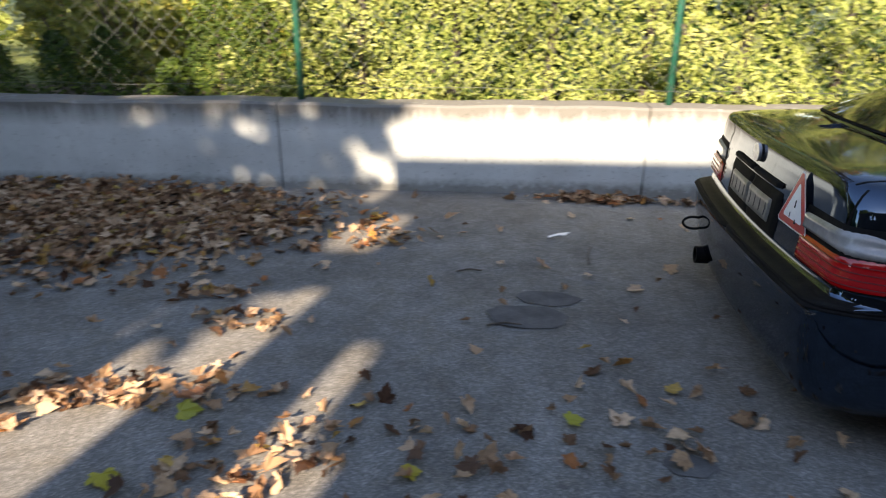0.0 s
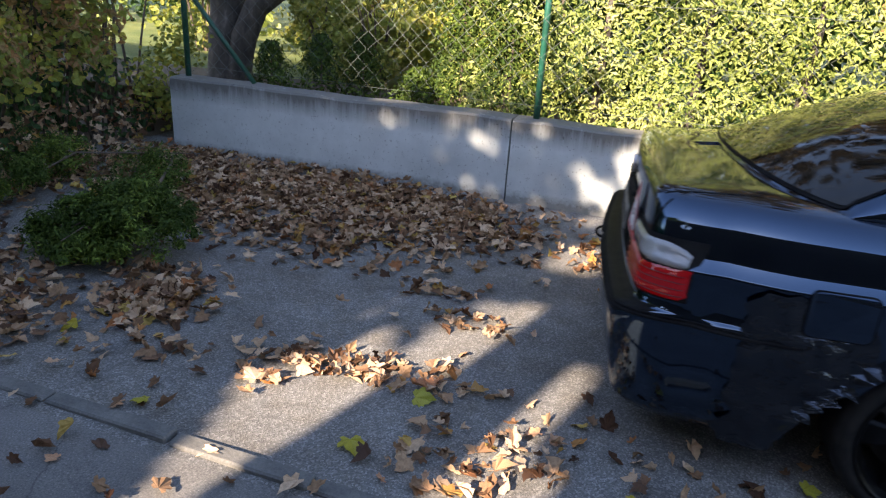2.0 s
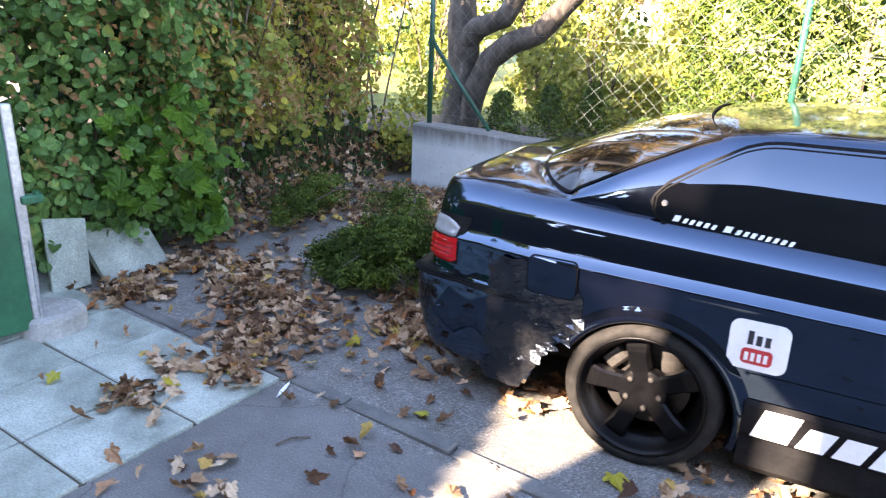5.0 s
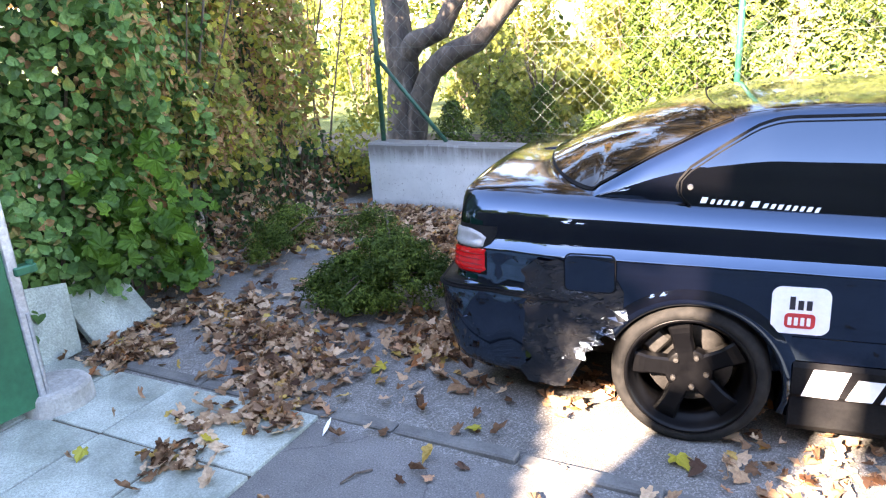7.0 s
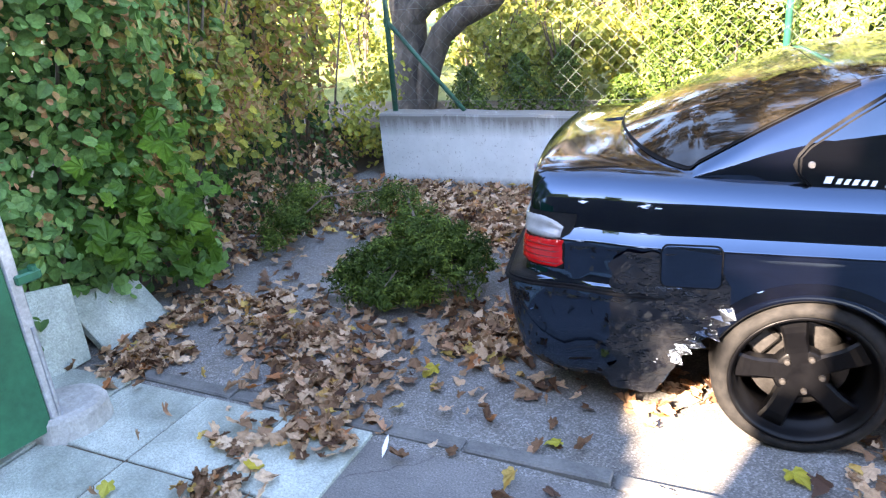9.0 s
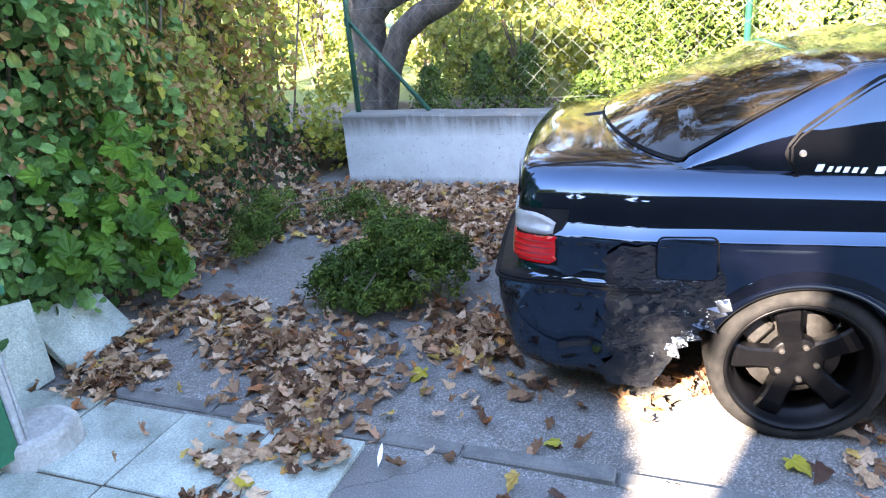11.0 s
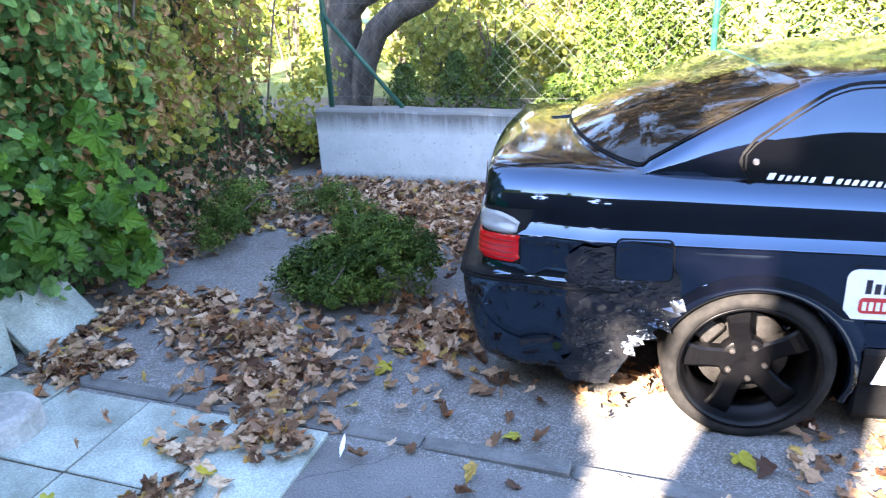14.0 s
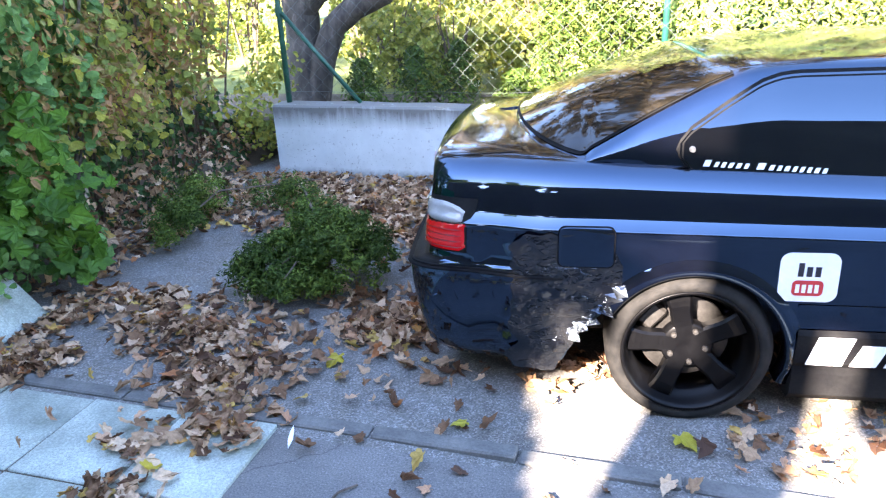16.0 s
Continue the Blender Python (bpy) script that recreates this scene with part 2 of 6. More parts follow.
M_SIDEGLASS = mat("side_glass", color=(0.0015, 0.0015, 0.002), rough=0.015, IOR=1.9, Specular_Tint=(0.52, 0.74, 1.0, 1))
M_TRIM = mat("black_trim", Specular_IOR_Level=0.08, build=grainy((0.005, 0.005, 0.006), (0.014, 0.014, 0.014), 8, 120, 0.2, 0.002), rough=0.75)
M_RIM = mat("matt_black_rim", Specular_IOR_Level=0.16, build=grainy((0.0015, 0.0015, 0.002), (0.004, 0.004, 0.0045), 10, 90, 0.1, 0.001), rough=0.34)
M_TYRE = mat("tyre_rubber", tyre_build, rough=0.8, Specular_IOR_Level=0.2)
M_STEEL = mat("worn_steel", grainy((0.35, 0.34, 0.33), (0.6, 0.59, 0.57), 14, 90, 0.3, 0.002), rough=0.4, metal=0.9)
M_DISC = mat("brake_disc", grainy((0.045, 0.042, 0.04), (0.10, 0.095, 0.09), 14, 90, 0.3, 0.002), rough=0.45, metal=0.7)
M_RED = mat("red_lens", grainy((0.13, 0.002, 0.004), (0.20, 0.003, 0.006), 10, 70, 0.1, 0.001, fine_mix=0.2), rough=0.12, Coat_Weight=0.5, Emission_Color=(1, 0.01, 0.02, 1), Emission_Strength=0.02)
M_DARKRED = mat("dark_red_rib", color=(0.06, 0.002, 0.003), rough=0.3)
M_CLEAR = mat("clear_lens", grainy((0.20, 0.195, 0.19), (0.32, 0.315, 0.31), 9, 60, 0.1, 0.001, fine_mix=0.2), rough=0.12, Coat_Weight=0.5)
M_WHITE = mat("white_sticker", grainy((0.78, 0.79, 0.8), (0.88, 0.88, 0.88), 6, 70, 0.05, 0.001, fine_mix=0.1), rough=0.35)
M_STICKRED = mat("red_sticker", grainy((0.5, 0.03, 0.03), (0.6, 0.04, 0.04), 6, 70, 0.05, 0.001, fine_mix=0.2), rough=0.35)
M_INK = mat("dark_ink", color=(0.02, 0.02, 0.03), rough=0.4)
M_PLATE = mat("number_plate", grainy((0.10, 0.10, 0.09), (0.22, 0.21, 0.19), 8, 80, 0.1, 0.001), rough=0.4)
M_GREEN = mat("green_paint", grainy((0.006, 0.09, 0.045), (0.01, 0.14, 0.07), 3, 50, 0.1, 0.002, fine_mix=0.3), rough=0.35)
M_POST = mat("green_post", grainy((0.008, 0.07, 0.045), (0.015, 0.12, 0.08), 6, 50, 0.2, 0.002), rough=0.45)
M_ZINC = mat("galvanised_steel", grainy((0.42, 0.43, 0.45), (0.62, 0.63, 0.65), 12, 60, 0.2, 0.002), rough=0.42, metal=0.7)
M_WIRE = mat("fence_wire", color=(0.12, 0.14, 0.13), rough=0.5, metal=0.4)
M_BARK = mat("bark", bark_build, rough=0.9)
M_TWIG = mat("twig", grainy((0.06, 0.045, 0.035), (0.16, 0.12, 0.09), 20, 90, 0.5, 0.003), rough=0.9)
M_RENDER = mat("added_house_render", grainy((0.04, 0.032, 0.026), (0.08, 0.065, 0.052), 1.2, 70, 0.4, 0.004), rough=0.9)
M_ROOF = mat("roof_tile", grainy((0.16, 0.06, 0.04), (0.26, 0.11, 0.07), 3, 40, 0.6, 0.01), rough=0.85)
BROWNS = ((0.0, (0.06, 0.026, 0.014)), (0.25, (0.20, 0.105, 0.055)), (0.55, (0.42, 0.26, 0.15)), (0.82, (0.64, 0.46, 0.31)), (0.93, (0.36, 0.13, 0.045)), (1.0, (0.50, 0.36, 0.10)))
M_DEAD = mat("fallen_leaf", leafy(BROWNS, 0.15, cluster=0.0), rough=0.75)
M_DEAD_ONE = mat("fallen_leaf_single", object_leafy(BROWNS, 0.12), rough=0.75)
M_YELLOW = mat("yellow_leaf", object_leafy(((0.0, (0.45, 0.34, 0.03)), (1.0, (0.34, 0.38, 0.05))), 0.2), rough=0.6)
M_IVY = mat("ivy_leaf", leafy(((0.0, (0.04, 0.10, 0.025)), (0.5, (0.10, 0.22, 0.06)), (0.88, (0.19, 0.34, 0.10)), (0.96, (0.36, 0.38, 0.10)), (1.0, (0.42, 0.27, 0.09)))), rough=0.42)
M_LOBED = mat("lobed_leaf", leafy(((0.0, (0.025, 0.075, 0.008)), (0.6, (0.065, 0.16, 0.016)), (0.94, (0.13, 0.27, 0.03)), (1.0, (0.32, 0.32, 0.06)))), rough=0.5)
M_CROWN = mat("plane_tree_leaf", leafy(((0.0, (0.03, 0.024, 0.012)), (0.5, (0.08, 0.055, 0.026)), (0.85, (0.14, 0.095, 0.04)), (1.0, (0.24, 0.20, 0.07))), trans=0.25), rough=0.6)
M_LIME = mat("lime_leaf", leafy(((0.0, (0.12, 0.17, 0.04)), (0.5, (0.30, 0.33, 0.07)), (1.0, (0.58, 0.48, 0.08))), trans=0.4), rough=0.5)
M_STAIN = mat("oil_stain", grainy((0.075, 0.073, 0.071), (0.14, 0.136, 0.132), 9, 130, 0.4, 0.003), rough=0.9, Specular_IOR_Level=0.1)
M_AUTUMN = mat("autumn_leaf", leafy(((0.0, (0.13, 0.19, 0.05)), (0.25, (0.27, 0.28, 0.08)), (0.5, (0.38, 0.25, 0.11)), (0.8, (0.42, 0.21, 0.10)), (1.0, (0.50, 0.30, 0.12)))), rough=0.55)
M_THUJA = mat("thuja_spray", leafy(((0.0, (0.06, 0.10, 0.02)), (0.45, (0.28, 0.34, 0.085)), (0.8, (0.48, 0.52, 0.18)), (1.0, (0.62, 0.6, 0.28))), trans=0.25), rough=0.6)
# dark shrub leaves, and the shade inside both hedges put into colour
M_DARKLEAF_SHADE = mat("dark_leaf_inner_shade", leafy(((0.0, (0.018, 0.045, 0.014)), (0.6, (0.035, 0.08, 0.022)), (1.0, (0.08, 0.14, 0.035))), trans=0.15), rough=0.6)
M_CONIFER = mat("cut_conifer", leafy(((0.0, (0.016, 0.038, 0.006)), (0.6, (0.06, 0.105, 0.015)), (1.0, (0.21, 0.29, 0.05))), trans=0.15), rough=0.6)
M_GARDEN = mat("garden_leaf", leafy(((0.0, (0.11, 0.16, 0.035)), (0.5, (0.28, 0.31, 0.07)), (0.85, (0.44, 0.41, 0.11)), (1.0, (0.58, 0.50, 0.17))), trans=0.45), rough=0.6)
M_WILLOW = mat("willow_leaf", leafy(((0.0, (0.30, 0.25, 0.06)), (0.6, (0.46, 0.38, 0.12)), (1.0, (0.56, 0.50, 0.22))), trans=0.45), rough=0.6)
M_GRASS = mat("grass", grainy((0.06, 0.10, 0.02), (0.16, 0.18, 0.05), 1.5, 60, 0.6, 0.01), rough=0.9)


# ---- mesh helpers ----
def part(name, bm, material, parent=None, label="", smooth=False):
    me = bpy.data.meshes.new(name)
    bm.to_mesh(me)
    bm.free()
    if smooth:
        me.shade_smooth()
    me.materials.append(material)
    ob = new(name, me)
    ob.parent = parent
    if label:
        ob["label"] = label
    return ob


def from_arrays(name, verts, faces, material, parent=None, smooth=False):
    me = bpy.data.meshes.new(name)
    me.from_pydata([tuple(v) for v in verts], [], [tuple(f) for f in faces])
    if smooth:
        me.shade_smooth()
    me.materials.append(material)
    ob = new(name, me)
    ob.parent = parent
    return ob


def thing(name, m, label, category, group="", kind=""):
    ob = new(name)
    ob.matrix_basis = m
    return tagged(ob, label, category, group, kind)


def box_bm(x0, x1, y0, y1, z0, z1, bevel=0.0, segments=1):
    bm = bmesh.new()
    bmesh.ops.create_cube(bm, size=1.0, matrix=Matrix.Translation(((x0 + x1) / 2, (y0 + y1) / 2, (z0 + z1) / 2)) @ Matrix.Diagonal((x1 - x0, y1 - y0, z1 - z0, 1)))
    if bevel:
        bmesh.ops.bevel(bm, geom=bm.edges[:], offset=bevel, segments=segments, affect="EDGES")
    return bm


def tube_bm(points, radii, sides=8, bm=None, caps=True):
    """A tube through points, with a radius at each."""
    bm = bm or bmesh.new()
    rings = []
    pts = [Vector(p) for p in points]
    for i, p in enumerate(pts):
        d = (pts[min(i + 1, len(pts) - 1)] - pts[max(i - 1, 0)]).normalized()
        a = d.orthogonal().normalized() if i == 0 else (last - d * last.dot(d)).normalized()
        last = a
        b = d.cross(a)
        r = radii[i] if isinstance(radii, (list, tuple)) else radii
        rings.append([bm.verts.new(p + (a * math.cos(2 * math.pi * k / sides) + b * math.sin(2 * math.pi * k / sides)) * r) for k in range(sides)])
    for r0, r1 in zip(rings, rings[1:]):
        for k in range(sides):
            bm.faces.new((r0[k], r0[(k + 1) % sides], r1[(k + 1) % sides], r1[k]))
    if caps:
        bm.faces.new(rings[0][::-1])
        bm.faces.new(rings[-1])
    return bm


def lathe_bm(profile, sides=40, axis="y"):
    """Turns a profile of (radius, along) about the y axis."""
    bm = bmesh.new()
    rings = []
    for r, a in profile:
        rings.append([bm.verts.new((r * math.cos(2 * math.pi * k / sides), a, r * math.sin(2 * math.pi * k / sides))) for k in range(sides)])
    for r0, r1 in zip(rings, rings[1:]):
        for k in range(sides):
            bm.faces.new((r0[k], r0[(k + 1) % sides], r1[(k + 1) % sides], r1[k]))
    bmesh.ops.recalc_face_normals(bm, faces=bm.faces[:])
    return bm


def prism_bm(outline, depth, place):
    """A plate with an outline of (u, v); place(u, v, d) gives its points, d being 0 or depth."""
    bm = bmesh.new()
    back = [bm.verts.new(place(u, v, 0.0)) for u, v in outline]
    front = [bm.verts.new(place(u, v, depth)) for u, v in outline]
    bm.faces.new(back[::-1])
    bm.faces.new(front)
    for i in range(len(outline)):
        j = (i + 1) % len(outline)
        bm.faces.new((back[i], back[j], front[j], front[i]))
    bmesh.ops.recalc_face_normals(bm, faces=bm.faces[:])
    return bm


RNG = np.random.default_rng(7)
OVAL = np.array([(0, 0, 0), (0.32, 0.28, 0.08), (0.36, 0.6, 0.06), (0, 1, -0.1), (-0.36, 0.6, 0.06), (-0.32, 0.28, 0.08)])
OVAL_F = [(0, 1, 2, 3), (0, 3, 4, 5)]
HEART = np.array([(0, 0.06, 0.02), (0.22, -0.03, 0.0), (0.44, 0.16, -0.03), (0.46, 0.44, -0.02), (0.28, 0.76, 0.0), (0, 1.0, -0.12), (-0.28, 0.76, 0.0), (-0.46, 0.44, -0.02), (-0.44, 0.16, -0.03), (-0.22, -0.03, 0.0)])
HEART_F = [(0, 1, 2, 3), (0, 3, 4, 5), (0, 5, 6, 7), (0, 7, 8, 9)]
SPRAY = np.array([(0, 0, 0), (0.2, 0.35, 0.05), (0, 1, -0.12), (-0.2, 0.35, 0.05)])
SPRAY_F = [(0, 1, 2, 3)]
LOBE_R = [(0.24, -0.08, 0.02), (0.42, 0.02, -0.02), (0.37, 0.17, 0.04), (0.56, 0.30, -0.04), (0.57, 0.45, -0.07), (0.34, 0.49, 0.04), (0.31, 0.66, 0.0), (0.16, 0.78, 0.02)]
LOBED = np.array([(0, 0.05, 0), *LOBE_R, (0, 1.0, -0.12), *[(-x, y, z) for x, y, z in LOBE_R[::-1]]])
LOBED_F = [(0, 1, 2, 3), (0, 3, 4, 5), (0, 5, 6), (0, 6, 7, 8), (0, 8, 9), (0, 9, 10), (0, 10, 11, 12), (0, 12, 13), (0, 13, 14, 15), (0, 15, 16, 17)]


def leaf_arrays(pos, up, size, shape, faces, curl=0.0, lean=0.6):
    """Vertices and faces of many leaves: each at a place, facing about along up, turned by chance."""
    n = len(pos)
    nrm = up + RNG.normal(0, lean, (n, 3))
    nrm /= np.linalg.norm(nrm, axis=1)[:, None]
    ref = RNG.normal(0, 1, (n, 3))
    a = np.cross(nrm, ref)
    a /= np.linalg.norm(a, axis=1)[:, None]
    b = np.cross(nrm, a)
    s = np.broadcast_to(np.asarray(size, float), (n,))[:, None, None]
    sh = np.repeat(shape[None], n, 0).copy()
    if curl:
        c = RNG.uniform(-0.3, 1.0, (n, 1)) * curl
        sh[:, :, 2] += c * (sh[:, :, 0] ** 2 * 1.6 + (sh[:, :, 1] - 0.5) ** 2 * 1.2)
        sh[:, :, 0] *= 1 - 0.35 * np.minimum(np.abs(c), 1.2)
        sh[:, :, 2] += RNG.normal(0, 0.05 * curl, sh.shape[:2])
    if curl > 1:
        fold = RNG.uniform(0.1, 1.2, (n, 1)) * np.where(RNG.uniform(0, 1, (n, 1)) < 0.8, 1, -0.5)
        twist = RNG.normal(0, 0.6, (n, 1)) * (sh[:, :, 1] - 0.4)
        xx, zz = sh[:, :, 0] * np.cos(fold), sh[:, :, 2] * 0.6 + np.abs(sh[:, :, 0]) * np.sin(fold)
        sh[:, :, 0], sh[:, :, 2] = xx * np.cos(twist) - zz * np.sin(twist), xx * np.sin(twist) + zz * np.cos(twist)
        sh[:, :, 0] += RNG.normal(0, 0.12, (n, 1)) * np.sin(sh[:, :, 1] * 3)
        sh[:, :, 2] *= RNG.uniform(0.3, 0.75, (n, 1))
    v = pos[:, None, :] + s * (sh[:, :, :1] * a[:, None] + (sh[:, :, 1:2] - 0.4) * b[:, None] + sh[:, :, 2:] * nrm[:, None])
    m = len(shape)
    f = [tuple(i * m + k for k in face) for i in range(n) for face in faces]
    return v.reshape(-1, 3), f


def foliage(name, pos, up, size, material, parent=None, shape=OVAL, faces=OVAL_F, curl=0.0, lean=0.6):
    v, f = leaf_arrays(np.asarray(pos, float), np.asarray(up, float), size, shape, faces, curl, lean)
    return from_arrays(name, v, f, material, parent)


def clumps(centres, radii, count, squash=1.0, inner=0.55):
    """Points in the outer part of many balls, and the ways outward."""
    idx = RNG.integers(0, len(centres), count)
    d = RNG.normal(0, 1, (count, 3))
    d /= np.linalg.norm(d, axis=1)[:, None]
    r = radii[idx][:, None] * RNG.uniform(inner, 1.0, (count, 1))
    p = centres[idx] + d * r * np.array((1, 1, squash))
    return p, d


def ground_z(x, y):
    x = np.asarray(x, float)
    s = np.clip((x + 2.0) / 0.9, 0, 1)
    n = np.clip((np.asarray(y, float) - 1.3) / 0.5, 0, 1)
    return -0.035 * s * s * (3 - 2 * s) * n - 0.032 * np.clip(x - 0.2, 0, 3)


# ---- ground ----
def build_ground():
    xs = np.concatenate(([-300, -60, -20, -8], np.arange(-6, 5.01, 0.25), [8, 20, 60, 300]))
    ys = np.concatenate(([-300, -60, -20, -8, -4], np.arange(-2, 1.51, 0.25), [1.53], np.arange(1.6, 4.6, 0.2), [6, 10, 20, 60, 300]))
    nx = len(xs)
    verts = [(x, y, float(ground_z(x, y))) for y in ys for x in xs]
    faces = [(j * nx + i, j * nx + i + 1, (j + 1) * nx + i + 1, (j + 1) * nx + i) for j in range(len(ys) - 1) for i in range(nx - 1)]
    g = from_arrays("ground", verts, faces, M_ASPHALT, smooth=True)
    g.data.materials.append(M_NEAR)
    g.data.materials.append(M_GRASS)
    for p in g.data.polygons:
        c = p.center
        p.material_index = 1 if c.y < 1.53 else 2 if c.y > 5.9 else 0
    tagged(g, "grey weathered asphalt yard strewn with fallen leaves", "ground", kind="structure")
    soil = from_arrays("planting_bed", [(-9, 1.72, 0.012), (-3.92, 1.72, 0.006), (-4.45, 4.0, 0.006), (-4.2, 4.7, 0.006), (-4.2, 6, 0.006), (-9, 6, 0.012)], [tuple(range(6))], M_SOIL)
    tagged(soil, "dark soil bed under hedge and behind the wall", "soil", kind="structure")


build_ground()


def build_wall():
    w = thing("wall_north", pose(0, 0, 0), "low grey concrete retaining wall with stained top", "wall", kind="structure")
    cuts = [-3.9, -1.262, 1.01, 3.3, 5.6, 8.0]
    for a, b in zip(cuts, cuts[1:]):
        bm = bmesh.new()
        n = 24
        prof = [(4.54, -0.3), (4.54, 0.02), (4.54, 0.25), (4.54, 0.498), (4.552, 0.512), (4.70, 0.515), (4.755, 0.508), (4.76, 0.2), (4.76, -0.3)]
        rows = []
        for i in range(n + 1):
            x = a + 0.005 + (b - a - 0.01) * i / n
            wob = 0.005 * math.sin(x * 3.1) + 0.003 * math.sin(x * 11)
            rows.append([bm.verts.new((x, y, z + (wob if z > 0.4 else 0))) for y, z in prof])
        for r0, r1 in zip(rows, rows[1:]):
            for k in range(len(prof) - 1):
                bm.faces.new((r0[k], r1[k], r1[k + 1], r0[k + 1]))
        bm.faces.new(rows[0])
        bm.faces.new(rows[-1][::-1])
        bmesh.ops.recalc_face_normals(bm, faces=bm.faces[:])
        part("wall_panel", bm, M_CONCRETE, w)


build_wall()


def build_kerb():
    k = thing("kerb", pose(0, 0, 0), "flush concrete edging strip across the asphalt", "kerb", kind="structure")
    x = -3.46
    me = None
    while x < 6:
        if me is None:
            ob = part("edging_stone", box_bm(0.004, 0.476, 0, 0.062, -0.1, 0.012, 0.006), M_KERB, k)
            me = ob.data
        else:
            ob = new("edging_stone", me)
            ob.parent = k
        y = 1.578 - 0.02 * (x + 2.4) / 1.2
        ob.matrix_basis = pose(x, y, float(ground_z(x, y + 0.03)) + random.uniform(-0.002, 0.002), 0, random.uniform(-0.2, 0.2), -0.9)
        x += 0.48


build_kerb()


def build_paving():
    p = thing("pavement", pose(0, 0, 0), "pale washed concrete paving slabs with dirty joints", "pavement", kind="structure")
    xs = [-4.62, -4.23, -3.84, -3.45, -3.065, -2.69, -2.335]
    ys = [1.565, 1.165, 0.755, 0.345, -0.065, -0.475, -0.885, -1.295]
    for i in range(len(xs) - 1):
        for j in range(len(ys) - 1):
            w, d = xs[i + 1] - xs[i] - 0.009, ys[j] - ys[j + 1] - 0.009
            ob = part("slab", box_bm(-w / 2, w / 2, -d / 2, d / 2, -0.04, 0.0, 0.004), M_SLAB, p)
            ob.matrix_basis = pose((xs[i] + xs[i + 1]) / 2, (ys[j] + ys[j + 1]) / 2, 0.016 + random.uniform(-0.003, 0.003), random.uniform(-0.4, 0.4), random.uniform(-0.4, 0.4), random.uniform(-0.3, 0.3))
    base = part("joint_bed", box_bm(-4.62, -2.34, -1.29, 1.56, -0.03, 0.006), M_SOIL, p)


build_paving()


def build_shading_house():
    """Unseen house front added behind the camera; its roof and slots shape sunlight."""
    h = thing("house", pose(0, 0, 0), "plain unseen house front added to shade the yard, slotted for sun streaks", "house", kind="structure")
    # columns across the front: x range, then the heights left open for sun streaks
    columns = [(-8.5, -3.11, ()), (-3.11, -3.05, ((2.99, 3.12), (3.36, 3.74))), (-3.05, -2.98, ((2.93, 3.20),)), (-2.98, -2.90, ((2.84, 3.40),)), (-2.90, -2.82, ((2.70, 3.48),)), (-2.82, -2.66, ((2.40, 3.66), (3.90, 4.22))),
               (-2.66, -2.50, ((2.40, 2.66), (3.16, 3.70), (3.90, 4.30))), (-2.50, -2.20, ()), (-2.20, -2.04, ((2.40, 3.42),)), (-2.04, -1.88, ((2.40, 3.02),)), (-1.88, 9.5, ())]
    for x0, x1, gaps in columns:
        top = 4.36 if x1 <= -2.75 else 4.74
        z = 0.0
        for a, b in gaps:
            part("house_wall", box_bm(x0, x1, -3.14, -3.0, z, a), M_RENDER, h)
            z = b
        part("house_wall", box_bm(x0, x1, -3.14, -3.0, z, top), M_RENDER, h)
    part("roof", box_bm(-2.72, 9.5, -7.5, -3.02, 4.62, 4.72), M_ROOF, h)


build_shading_house()


# ---- the car ----
from mathutils.bvhtree import BVHTree


def lerp_table(table, x):
    for (x0, v0), (x1, v1) in zip(table, table[1:]):
        if x <= x1:
            f = max(0.0, (x - x0) / (x1 - x0))
            return v0 + (v1 - v0) * f
    return table[-1][1]


CAR_LEVELS = [  # height, half width, rear end, front end
    (0.150, 0.74, -0.80, 3.10), (0.160, 0.80, -0.85, 3.16), (0.20, 0.825, -0.885, 3.20), (0.25, 0.832, -0.90, 3.22), (0.30, 0.838, -0.91, 3.24), (0.36, 0.843, -0.922, 3.25), (0.42, 0.846, -0.93, 3.26), (0.46, 0.8475, -0.932, 3.26),
    (0.50, 0.848, -0.932, 3.26), (0.516, 0.848, -0.922, 3.255), (0.522, 0.848, -0.892, 3.24), (0.530, 0.848, -0.868, 3.235), (0.56, 0.8485, -0.864, 3.232), (0.60, 0.849, -0.862, 3.23),
    (0.64, 0.850, -0.858, 3.22), (0.655, 0.853, -0.858, 3.22), (0.660, 0.852, -0.857, 3.215), (0.664, 0.849, -0.857, 3.215), (0.692, 0.825, -0.856, 3.20), (0.697, 0.823, -0.856, 3.20), (0.703, 0.822, -0.856, 3.20), (0.74, 0.819, -0.853, 3.19), (0.77, 0.815, -0.851, 3.18), (0.79, 0.806, -0.850, 3.17),
    (0.815, 0.79, -0.850, 3.15), (0.838, 0.765, -0.848, 3.12), (0.850, 0.742, -0.842, 3.09)]


def level_z(z, x):
    """The belt falls slowly to the front, and the nose drops."""
    if z < 0.5:
        return z
    k = (z - 0.5) / 0.35
    drop = max(0.0, x + 0.3) * 0.034
    if x > 1.9:
        drop += (x - 1.9) ** 2 * 0.085
    return z - k * drop


def deck_z(x):
    return lerp_table([(-0.86, 0.855), (-0.842, 0.866), (-0.80, 0.882), (-0.55, 0.905), (0.0, 0.88), (1.85, 0.83), (2.5, 0.78), (3.0, 0.69), (3.2, 0.62)], x)


